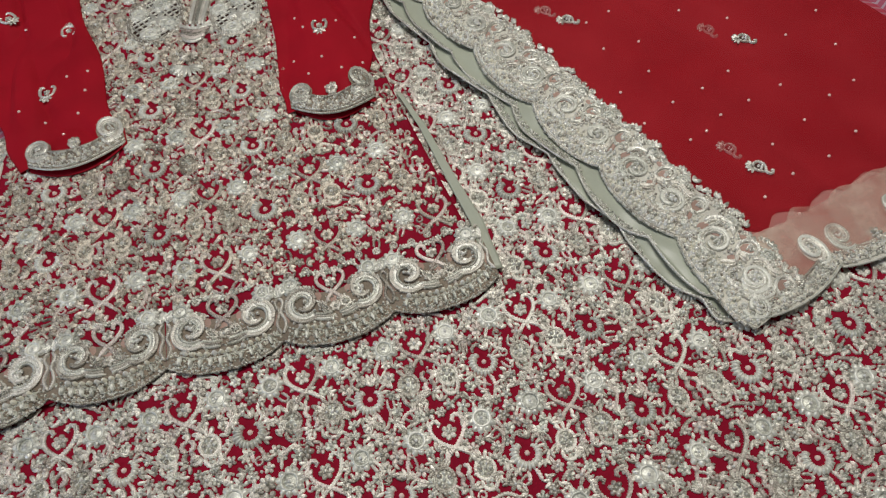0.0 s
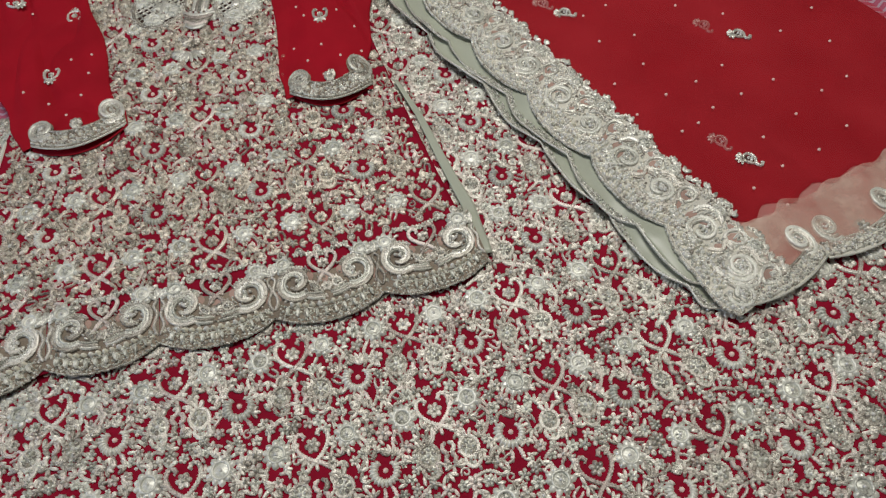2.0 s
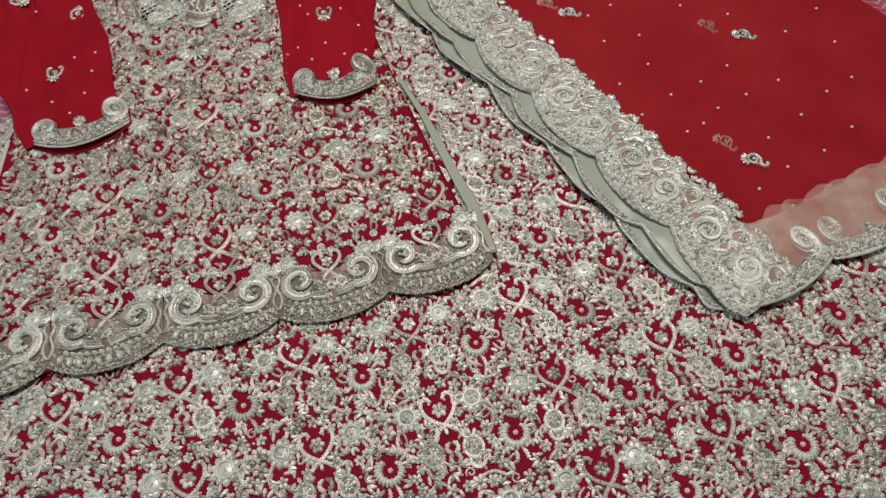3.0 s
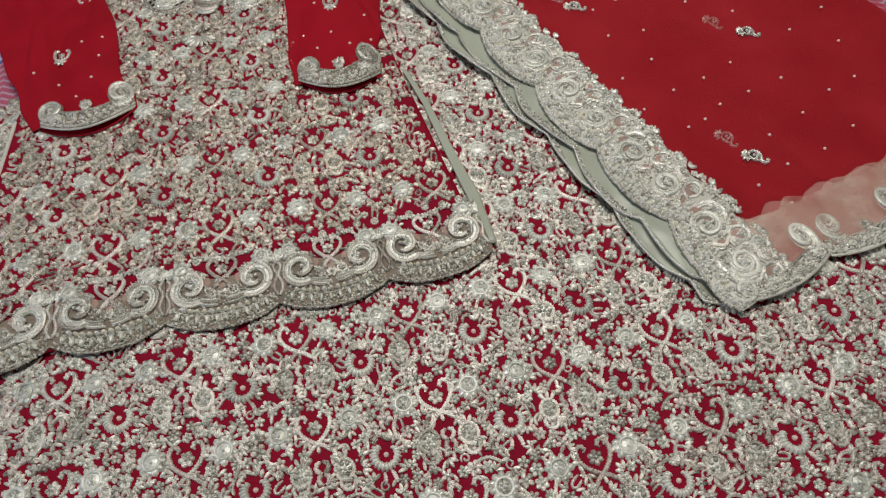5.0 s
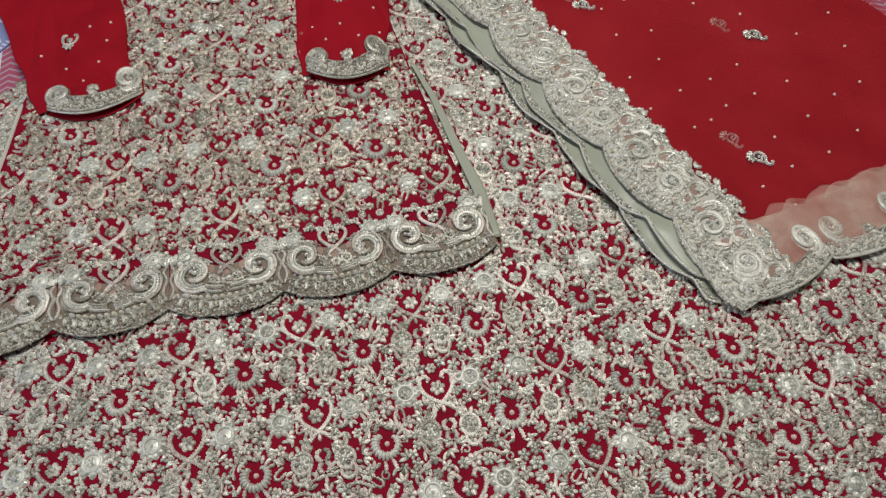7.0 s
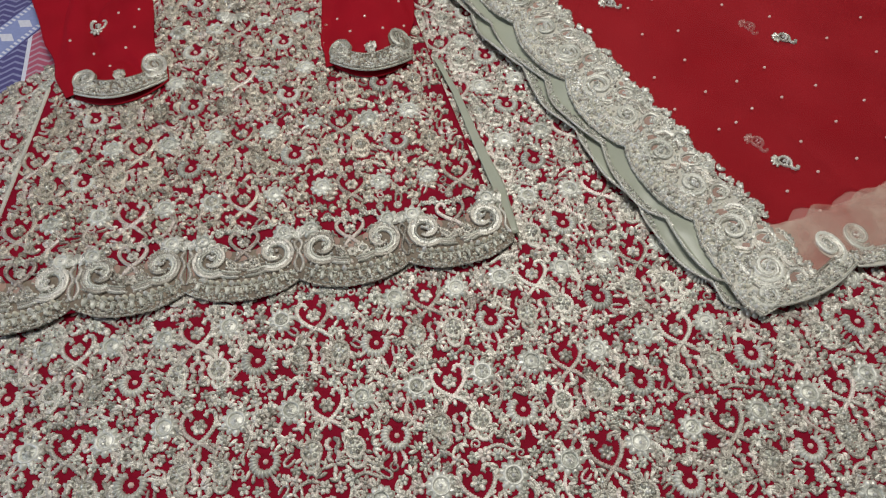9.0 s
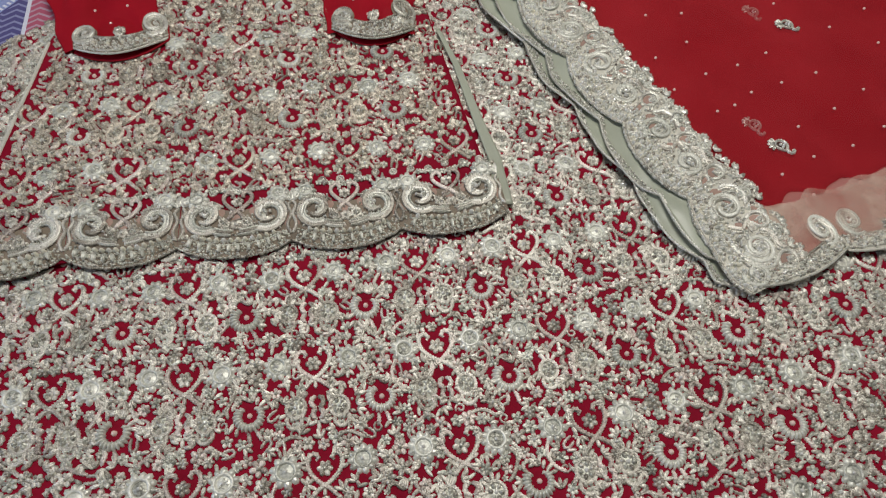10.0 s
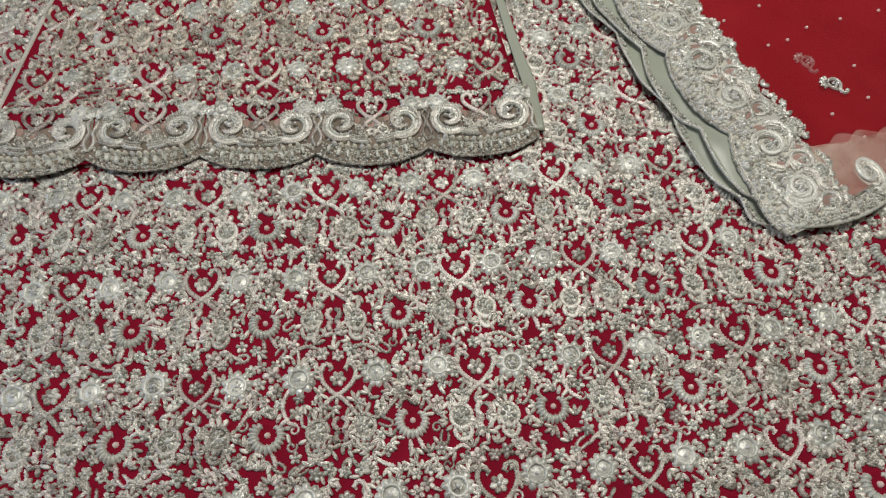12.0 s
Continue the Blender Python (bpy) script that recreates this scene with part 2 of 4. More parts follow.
class Kit:
    def __init__(self):
        self.v, self.f, self.m, self.n = [], [], [], 0

    def add(self, v, faces, mat):
        self.v.append(v)
        k = self.n
        self.f += [tuple(i + k for i in f) for f in faces]
        self.m += [mat] * len(faces)
        self.n += len(v)

    def leaf(self, x, y, angle, length, width, height, mat, z=0.0):
        v = LEAF_V * (length, width, height)
        c, s = math.cos(radians(angle)), math.sin(radians(angle))
        self.add(np.column_stack((x + v[:, 0] * c - v[:, 1] * s, y + v[:, 0] * s + v[:, 1] * c, z + v[:, 2])), LEAF_F, mat)

    def dome(self, x, y, r, h, mat, z=0.0, stretch=1.0, angle=0.0):
        v = DOME_V * (r * stretch, r, h)
        c, s = math.cos(radians(angle)), math.sin(radians(angle))
        self.add(np.column_stack((x + v[:, 0] * c - v[:, 1] * s, y + v[:, 0] * s + v[:, 1] * c, z + v[:, 2])), DOME_F, mat)

    def rope(self, points, r, mat, z=0.0, step=1.3, twist=0.2, taper=True, smooth=True, flat=1.0):
        """A coiled wire laid along a curve: beaded, with an open underside."""
        p = catmull(points, step) if smooth else np.array(points, float)
        n = len(p)
        t = np.gradient(p, axis=0)
        t /= np.maximum(np.linalg.norm(t, axis=1, keepdims=True), 1e-9)
        side = np.column_stack((-t[:, 1], t[:, 0]))
        rr = r * (1 + twist * np.where(np.arange(n) % 2, 1, -1))
        if taper:
            e = np.minimum(np.arange(n), np.arange(n)[::-1])
            rr = rr * np.clip(0.45 + 0.28 * e, 0, 1)
        rows = []
        for c, h in ((1.0, 0.0), (0.62, 1.15), (0.0, 0.55 if r > 1.7 else 1.2), (-0.62, 1.15), (-1.0, 0.0)):
            rows.append(np.column_stack((p + side * (rr * c)[:, None], z + rr * h * flat)))
        v = np.stack(rows, 1).reshape(-1, 3)
        f = [(5 * k + j, 5 * k + 1 + j, 5 * k + 6 + j, 5 * k + 5 + j) for k in range(n - 1) for j in range(4)]
        self.add(v, f, mat)

    def floret(self, x, y, r, mat, rng, petals=0, z=0.0):
        n = petals or rng.choice((5, 6))
        flat = rng.random() < 0.86
        a0 = rng.uniform(0, 360)
        for k in range(n):
            a = a0 + 360 * k / n
            c, si = math.cos(radians(a)), math.sin(radians(a))
            if flat:
                self.leaf(x + r * 0.16 * c, y + r * 0.16 * si, a, r * 0.95, r * 0.78, r * rng.uniform(0.34, 0.5), mat, z)
            else:
                self.dome(x + r * 0.62 * c, y + r * 0.62 * si, r * 0.40, r * rng.uniform(0.42, 0.62), mat, z, 1.25, a)
        self.dome(x, y, r * 0.30, r * 0.66, X_ if rng.random() < 0.35 else B_, z)

    def curl(self, x, y, r, angle, mat, hand=1, z=0.0):
        pts = []
        for k in range(12):
            a = radians(angle + hand * k * 38)
            q = r * (1 - 0.065 * k)
            pts.append((x + q * math.cos(a), y + q * math.sin(a)))
        self.rope(pts, r * 0.23, mat, z, 1.0)

    def place(self, other, m2, dx, dy, z=0.0):
        """Adds another kit, turned and scaled by a 2 x 2 matrix."""
        for v in other.v_all():
            w = v[:, :2] @ np.array(m2).T + (dx, dy)
            self.v.append(np.column_stack((w, v[:, 2] + z)))
        self.f += [tuple(i + self.n for i in f) for f in other.f]
        self.m += other.m
        self.n += other.n

    def v_all(self):
        return [np.concatenate(self.v)] if self.v else []

    def mesh(self, name, height=None, unit=0.001, flat=False, antique=False):
        v = np.concatenate(self.v) * unit
        v[:, 2] *= 1.35
        if height:
            v[:, 2] += np.array([height(x, y) for x, y in v[:, :2]])
        me = bpy.data.meshes.new(name)
        me.from_pydata(v.tolist(), [], self.f)
        used = sorted(set(self.m))
        for k in used:
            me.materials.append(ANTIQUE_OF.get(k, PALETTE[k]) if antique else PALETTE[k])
        lut = {k: i for i, k in enumerate(used)}
        me.polygons.foreach_set("material_index", [lut[k] for k in self.m])
        me.polygons.foreach_set("use_smooth", [not flat] * len(self.f))
        me.update()
        return me


def part(name, me, parent, label="", m=None, kind=""):
    ob = new(name, me)
    ob.parent = parent
    if m is not None:
        ob.matrix_basis = m
    return tagged(ob, label, kind=kind)


def thing(name, label, category, group="", at=(0, 0, 0)):
    ob = new(name)
    ob.location = at
    ob.empty_display_size = 0.05
    return tagged(ob, label, category, group)


# ---- motifs, in millimetres ----
def motif_flower(rng):
    """A rose: a ruffle of short fanned petals round a smooth cup with a cut crystal."""
    k = Kit()
    k.dome(0, 0, 11.0, 1.0, D_)
    n = rng.choice((9, 10, 11))
    for i in range(n):
        a = 360 * i / n + rng.uniform(-4, 4)
        c, s = math.cos(radians(a)), math.sin(radians(a))
        k.dome(9.2 * c, 9.2 * s, rng.uniform(3.0, 3.7), rng.uniform(2.2, 3.0), PT_ if rng.random() < 0.8 else B_, 0, 1.3, a)
    k.rope([(7.2 * math.cos(i * math.pi / 9), 7.2 * math.sin(i * math.pi / 9)) for i in range(19)], 1.5, PT_, 1.0, 1.1, 0.08, taper=False)
    k.dome(0, 0, 6.4, 1.1, D_ if rng.random() < 0.25 else PT_, 1.0)
    for i in range(rng.choice((0, 5, 6))):
        a = i * math.pi / 3 + rng.random()
        k.leaf(1.2 * math.cos(a), 1.2 * math.sin(a), math.degrees(a), 3.2, 1.5, 0.9, B_, 2.2)
    k.dome(0, 0, 1.6, 1.5, X_, 2.4)
    a = rng.uniform(30, 150)
    for d in (-32, 0, 32):
        c, s = math.cos(radians(a + d)), math.sin(radians(a + d))
        k.leaf(11.5 * c, 11.5 * s, a + d, 6.5, 3.4, 2.2, S_)
    return k


def motif_horseshoe(rng):
    k = Kit()
    k.dome(0, 0, 8.2, 0.7, RED_)
    n, sub = 19, 6
    reach = [rng.uniform(0.84, 1.14) for _ in range(n + 1)]
    v, f = [], []
    for i in range(n * sub + 1):
        t = i / (n * sub)
        a = radians(114 + 296 * t)
        w = (1.0 - 0.32 * t * t) * min(1.0, 0.5 + 6 * t, 0.4 + 6 * (1 - t))
        ridge = abs(math.sin(math.pi * t * n)) ** 0.7
        for q, h in ((0.0, 0.0), (0.10, 0.8), (0.45, 1.0), (0.85, 0.75), (1.0, 0.0)):
            r = 7.4 + 9.2 * w * q * (0.70 + 0.30 * ridge * reach[int(t * n)])
            v.append((r * math.cos(a), r * math.sin(a), 4.4 * w * h * (0.48 + 0.52 * ridge)))
    for i in range(n * sub):
        f += [(5 * i + q, 5 * i + q + 1, 5 * i + q + 6, 5 * i + q + 5) for q in range(4)]
    k.add(np.array(v, float), f, PT_)
    for i in range(9):
        a = radians(122 + 282 * i / 8)
        k.dome(7.2 * math.cos(a), 7.2 * math.sin(a), 0.75, 1.4, S_)
    k.dome(0, 0, 2.7, 2.8, P_, 0.6)
    for a, l in ((60, 9), (28, 11), (-2, 9)):
        k.leaf(11 * math.cos(radians(a * 0.5 + 18)), 11 * math.sin(radians(a * 0.5 + 18)), a, l, 4.0, 2.6, S_)
    k.rope([(-9, 12), (-8, 18), (-2, 20), (1, 15)], 2.0, S_)
    for a in (75, 105, 140):
        k.leaf(6, 12, a, 10, 4, 3, S_)
    for q in (-1, 1):
        k.rope([(3.5 * q - 1, -15), (4.5 * q, -20), (6 * q + rng.uniform(-1, 1), -27)], 2.0, R_)
    return k


def motif_heart(rng):
    k = Kit()
    for q in (-1, 1):
        k.rope([(-12 * q, -27), (-5 * q, -20), (3 * q, -15.5), (12 * q, -7), (16 * q, 2), (14.5 * q, 10), (9.5 * q, 12), (6.5 * q, 8.5), (8.6 * q, 5.6)], 2.2, R_ if rng.random() < 0.5 else S_)
        k.leaf(-11 * q, -25, -90 - 40 * q, 8.0, 4.2, 2.6, S_)
        k.leaf(15 * q, -3, 90 - 60 * q, 8.5, 4.0, 2.6, S_)
    k.dome(0, -2, 5.6, 0.8, D_)
    k.floret(0, -2, 7.0, S_, rng, 6)
    k.leaf(0, -19, -90, 8, 4, 2.2, S_)
    return k


def motif_paisley(rng):
    k = Kit()
    k.dome(0, 3, 9.0, 1.2, D_)
    k.rope([(9.2 * math.cos(i * math.pi / 8), 3 + 10.0 * math.sin(i * math.pi / 8)) for i in range(17)], 1.8, S_, 0, 1.1, taper=False)
    for i in range(6):
        a = i * math.pi / 3 + 0.3
        k.dome(5.2 * math.cos(a), 3 + 5.6 * math.sin(a), 2.3, 2.2, D_ if i % 2 else S_, 0.8, 1.25, math.degrees(a))
    k.dome(0, 3, 2.2, 2.4, X_ if rng.random() < 0.5 else B_, 0.9)
    for i in range(11):
        a, q = rng.uniform(0, 6.3), rng.uniform(2, 7.6)
        k.dome(q * math.cos(a), 3 + q * math.sin(a), 0.8, 1.0, B_, 1.4)
    k.rope([(-6, -5), (-6.5, -11), (-2, -16.5), (4, -16), (7.5, -11), (7, -5)], 2.1, S_)
    for x, y in ((-2, -9), (2.5, -8.5), (0.5, -13), (4, -12)):
        k.dome(x, y, 2.5, 2.2, D_)
    for a in (58, 90, 122):
        k.leaf(5 * math.cos(radians(a)), 11.5, a, rng.uniform(9, 12), 4.6, 3.2, S_)
    k.leaf(8.5, -6, -20, 9, 4.4, 2.8, S_)
    k.leaf(-8, -4, 215, 8, 4.2, 2.8, S_)
    return k


def motif_link(rng):
    k = Kit()
    for cy, w in ((7.5, 6.4), (-5.0, 5.4)):
        for q in (-1, 1):
            k.rope([(q * 0.8, cy + w * 0.95), (q * w * 0.8, cy + w * 0.55), (q * w, cy), (q * w * 0.75, cy - w * 0.6), (q * 0.7, cy - w * 0.9)], 2.6, R_ if rng.random() < 0.6 else S_)
    for a in (198, -18, 270):
        k.leaf(0, -12, a, 11, 4.6, 2.8, S_)
    return k


def bay_ground(k, half, rim, top, mat, n=18):
    xs = [half * (-1 + 2 * i / n) for i in range(n + 1)]
    v = [(x, rim(x) + (top(x) - rim(x)) * j / 4, 0.4) for j in range(5) for x in xs]
    f = [(j * (n + 1) + i, j * (n + 1) + i + 1, (j + 1) * (n + 1) + i + 1, (j + 1) * (n + 1) + i) for j in range(4) for i in range(n)]
    k.add(np.array(v, float), f, mat)
    return xs


def spiral(cx, cy, r0, side, turns=1.45, start=-110.0, squash=1.05, inner=0.22):
    """Points of a scroll that winds inwards from its foot."""
    n = int(turns * 15)
    pts = []
    for i in range(n + 1):
        a = radians(start + 360 * turns * i / n)
        r = r0 * (1 - (1 - inner) * i / n)
        pts.append((cx + side * r * math.cos(a), cy + squash * r * math.sin(a)))
    return pts


def motif_hem_bay(rng, length=118.0, deep=18.0):
    """One bay of the tunic's hem: beaded rim, a row of upright bars, a row of pearls, two broad facing scrolls, a heart between them and roses over them."""
    k = Kit()
    half = length / 2

    def rim(x):
        return -deep * (1 - (abs(x) / half) ** 2.4)

    xs = bay_ground(k, half, rim, lambda x: 51 - 7 * math.cos(2 * math.pi * x / length), N_)
    for i in range(64):
        x = half * (-1 + 2 * (i + 0.5) / 64)
        k.dome(x, rim(x) + rng.uniform(-0.9, 0.3), 1.25, 2.0, rng.choice((B_, S_, S_, D_)), 0.2)
    k.rope([(x * 0.94, rim(x) + 16.0) for x in xs[1:-1]], 0.9, D_, 0.4, 1.0)
    # bare net beside the cusps and under the heart
    for x, y, r, st in ((-half + 6, 26, 4.0, 1.9), (half - 6, 26, 4.0, 1.9), (-17, 42, 4.5, 1.4), (17, 42, 4.5, 1.4), (0, 34, 5.0, 1.0)):
        k.dome(x, y, r, 0.5, NR_, 0.5, st, 90)
    # fine beads between the bars
    for i in range(340):
        x = rng.uniform(-half + 3, half - 3)
        k.dome(x, rim(x) + rng.uniform(1.5, 19.0), rng.uniform(1.1, 1.8), rng.uniform(1.1, 1.7), rng.choice((D_, D_, S_, S_)), 0.5)
    for i in range(10):
        x = half * 0.88 * (-1 + 2 * (i + 0.5) / 10)
        k.leaf(x, rim(x) + 5.0, 90 + 20 * x / half + rng.uniform(-4, 4), 10.5, 3.2, 4.6, PT_, 1.8)
    for i in range(12):
        x = half * 0.74 * (-1 + 2 * (i + 0.5) / 12)
        k.dome(x, rim(x) + 21.0, rng.uniform(2.5, 3.0), 4.8, PP_ if i % 4 else X_, 0.9)
        k.dome(x + 4.3, rim(x) + 20.5, 1.7, 2.4, D_, 0.4)
    for q in (-1, 1):
        cx, cy = q * 33, 37
        # the scroll's band: five strands side by side, the outer ones pale
        for d, w, mat in ((0.0, 1.9, S_), (3.6, 1.8, B_), (7.2, 1.6, D_)):
            k.rope(spiral(cx, cy, 23.0 - d, q, 1.24 - 0.03 * d, -125, 1.08, 0.30 - 0.012 * d), w, mat, 1.6 - 0.06 * d, 1.0, 0.34)
        # its foot sweeps along over the pearls to the middle of the bay
        for d, mat in ((0.0, B_), (3.2, S_), (6.2, D_)):
            k.rope([(q * 4, 10.0 + d), (q * 14, 11.0 + d), (q * 24, 14.5 + d)], 1.7, mat, 1.2, 1.0, 0.34)
        for i in range(11):
            a, r = rng.uniform(0, 6.3), rng.uniform(0, 6.5)
            k.dome(cx - q * 2 + r * math.cos(a), cy + 1 + r * math.sin(a), rng.uniform(1.3, 2.1), 2.6, rng.choice((X_, B_, B_, S_)), 2.4)
        for i in range(34):
            a, r = rng.uniform(0, 6.3), rng.uniform(8, 23)
            k.dome(cx + r * math.cos(a), cy + 1.05 * r * math.sin(a), rng.uniform(0.9, 1.5), rng.uniform(2.6, 4.4), rng.choice((X_, B_, S_)), 0.8)
        # heart
        k.rope([(q * -9, 31), (q * -2, 40), (q * 7, 47), (q * 14, 56), (q * 14.5, 64), (q * 9, 68), (q * 5, 64), (q * 7.5, 60.5)], 2.1, R_, 0.9, 1.2, 0.14)
        k.leaf(q * 8, 33, -90 + 35 * q, 9, 4.0, 2.6, S_, 0.6)
        # cusp: a drop-shaped link over the joint, with a leaf spray on it
        k.rope([(q * (half - 1), 8), (q * (half - 5), 20), (q * (half - 1.5), 34), (q * (half - 5), 45), (q * (half - 1), 52)], 1.7, S_, 0.8, 1.2)
        for a in (52, 74, 96):
            k.leaf(q * (half - 2), 52, 90 + q * (90 - a), rng.uniform(14, 18), 5.2, 3.2, B_, 0.8)
        fl = motif_flower(rng)
        s = rng.uniform(0.94, 1.04)
        k.place(fl, ((s, 0), (0, s)), q * 43, 62 + rng.uniform(-2, 2), 1.6)
        k.place(motif_paisley(rng), ((0.5 * q, -0.2), (0.2, 0.5)), q * 12, 25, 0.6)
        for i in range(5):
            k.floret(q * (20 + 4.5 * i), 50 + 3.6 * i - 0.5 * i * i, rng.uniform(3.4, 4.4), D_ if i % 2 else S_, rng, 5, 0.6)
    k.floret(0, 55, 6.4, S_, rng, 6, 0.5)
    k.floret(0, 24, 6.2, S_, rng, 6, 0.6)
    # a garland of beads and florets closes the top
    for i in range(9):
        x = -28 + 7 * i
        k.floret(x, 72 + 2.4 * math.cos(i * 0.8), rng.uniform(3.6, 4.6), S_ if i % 2 else D_, rng, 5, 0.4)
    for i in range(230):
        x, y = rng.uniform(-half + 3, half - 3), rng.uniform(8, 56)
        if math.hypot(abs(x) - 33, y - 37) > 24 and abs(x) < half - 6 and (y < 47 or abs(x) > 16):
            k.dome(x, y, rng.uniform(1.1, 2.1), 1.9, rng.choice((S_, D_, D_, R_, B_)), 0.5)
    return k


def motif_border_bay(rng, length=125.0, deep=16.0, square=False):
    """One bay of the veil's side border: a field of bright beads along the scalloped edge, ringed scrolls, loops with bare net in them and a ragged fringe of sprigs."""
    k = Kit()
    half = length / 2

    def rim(x):
        if square and x > 0:
            return -deep - 5 * (x / half) + 16 * max(0.0, x / half - 0.62) ** 1.5 * 3
        return -deep * (1 - (abs(x) / half) ** 2.4)

    def top(x):
        return 68 + 4 * math.sin(x * 0.13 + 1)

    xs = bay_ground(k, half, rim, top, PN_, 22)
    for i in range(78):
        x = half * (-1 + 2 * (i + 0.5) / 78)
        k.dome(x, rim(x) + rng.uniform(-1.4, 0.4), rng.uniform(1.1, 1.6), 2.2, rng.choice((B_, X_, S_, D_)), 0.2)
    k.rope([(x * 0.985, rim(x) + 2.6) for x in xs], 0.9, S_, 0.4, 1.0, 0.3)
    keep = []

    def ring(cx, cy, r, hand):
        """A scroll of three strands round a nest of crystals, with a crescent of bare net."""
        for d, w, mat in ((0.0, 2.0, PT_), (4.4, 1.7, B_)):
            k.rope(spiral(cx, cy, r - d, hand, rng.uniform(1.1, 1.35) - 0.03 * d, rng.uniform(-140, -80), rng.uniform(0.9, 1.1), 0.36), w, mat, 1.4, 1.2, 0.16)
        for i in range(13):
            a, q = rng.uniform(0, 6.3), rng.uniform(0, r * 0.36)
            k.dome(cx + q * math.cos(a), cy + q * math.sin(a), rng.uniform(1.5, 2.4), 3.2, rng.choice((X_, B_, PT_)), 1.6)
        turn = rng.uniform(120, 200)
        k.dome(cx + 0.52 * r * math.cos(radians(turn)), cy + 0.52 * r * math.sin(radians(turn)), r * 0.17, 0.6, NR_, 0.6, 2.4, turn + 90)
        keep.append((cx, cy, r * 0.8))

    ring(-34, 30, 20, -1)
    ring(22, 30, 18.5, 1)
    if square:
        ring(46, 8, 15, 1)
    # inner loops: wire drops round bare net with a bead cluster
    for cx, cy, turn in ((-6, 52, -25), (47, 50, 20)):
        c, s = math.cos(radians(turn)), math.sin(radians(turn))
        drop = [(0, -15), (-8, -8), (-10, 2), (-5, 10), (3, 10), (8, 4), (7, -5), (2, -10)]
        k.rope([(cx + c * x - s * y, cy + s * x + c * y) for x, y in drop], 1.8, B_, 1.0, 1.2, 0.16)
        k.dome(cx - 1, cy - 1, 7.0, 0.5, NR_, 0.6, 1.2, turn + 90)
        k.floret(cx + 1, cy + 3, 4.6, B_, rng, 5, 0.8)
        for i in range(5):
            k.dome(cx + rng.uniform(-3, 3), cy + rng.uniform(-4, 6), 1.6, 2.4, X_ if i % 2 else B_, 1.2)
        keep.append((cx, cy, 10.5))
    for x, y, r, a in ((-half + 6, 34, 3.6, 80), (-8, 30, 3.2, 40), (50, 30, 3.4, 110), (-20, 58, 3.0, 10)):
        k.dome(x, y, r * 1.25, 0.5, NR_, 0.7, 1.8, a)
        keep.append((x, y, r + 2))
    # stems that tie scroll to scroll
    for pts in (((-half, 14), (-52, 18), (-50, 38), (-46, 54)), ((-14, 16), (-4, 28), (-10, 38), (2, 40)), ((2, 8), (18, 6), (40, 14), (46, 30), (38, 44)), ((-60, 40), (-54, 54), (-40, 58), (-28, 54)), ((4, 46), (14, 54), (28, 52), (36, 58))):
        k.rope(pts, 2.0, rng.choice((S_, B_)), 1.1, 1.2, 0.18)
        k.rope([(x + 2.6, y - 3.2) for x, y in pts], 1.3, S_, 0.7, 1.2, 0.2)
    # roses and sprigs along the ragged inner edge
    for x in (-40, 12):
        k.place(motif_flower(rng), ((0.72, 0), (0, 0.72)), x, 62 + rng.uniform(-2, 2), 0.8)
        keep.append((x, 62, 9))
    for i in range(24):
        x = half * (-1 + 2 * (i + rng.uniform(0.2, 0.8)) / 24)
        y = top(x) + rng.uniform(-5, 6)
        if i % 3 == 0:
            for d in (-40, 0, 40):
                k.leaf(x, y - 3, 90 + d + rng.uniform(-15, 15), rng.uniform(7, 11), 4.0, 2.8, B_, 0.6)
        else:
            k.floret(x, y, rng.uniform(3.6, 5.2), rng.choice((B_, S_, PT_)), rng, 5, 0.5)
    # beads: large bright ones in the field by the edge, finer ones between the scrolls
    for i in range(330):
        x = rng.uniform(-half + 2, half - 2)
        y = rim(x) + 4 + 27 * rng.random() ** 1.3
        if min(math.hypot(x - a, y - b) - c for a, b, c in keep) < -3:
            continue
        k.dome(x, y, rng.uniform(1.5, 2.9), rng.uniform(2.4, 4.0), rng.choice((B_, PT_, PT_, S_, PP_) if rng.random() < 0.72 else (X_,)), 0.5)
    for i in range(430):
        x, y = rng.uniform(-half + 1, half - 1), rng.uniform(4, 66)
        if y > top(x) - 3 or min(math.hypot(x - a, y - b) - c for a, b, c in keep) < 0:
            continue
        if i % 7 == 0:
            k.floret(x, y, rng.uniform(3.0, 4.4), rng.choice((B_, S_)), rng, 5, 0.6)
        else:
            k.dome(x, y, rng.uniform(1.2, 2.2), rng.uniform(1.6, 2.8), rng.choice((B_, PT_, PT_, S_, X_)), 0.5)
    return k


def motif_buti(rng):
    """A small paisley sprig of wire and crystals, with a fan of leaves and a curled tail."""
    k = Kit()
    k.dome(0, 0, 4.6, 0.6, DN_, 0, 1.3)
    k.rope([(-6, -3), (-7, 2), (-3, 6.5), (3, 6), (7, 2), (9, -3), (13, -4.5), (16.5, -2), (15.5, 2), (13, 1.5)], 1.7, B_)
    k.rope([(-6, -3), (-2, -6), (4, -5.5), (9, -4)], 1.5, S_)
    for x, y in ((-1, 0), (2.5, 1.5), (3, -2)):
        k.dome(x, y, 1.8, 2.4, X_, 0.6)
    for a in (150, 182, 214, 246, 280):
        k.leaf(-6 + 1.5 * math.cos(radians(a)), -3 + 1.5 * math.sin(radians(a)), a, 8.5, 3.4, 2.2, B_)
    return k


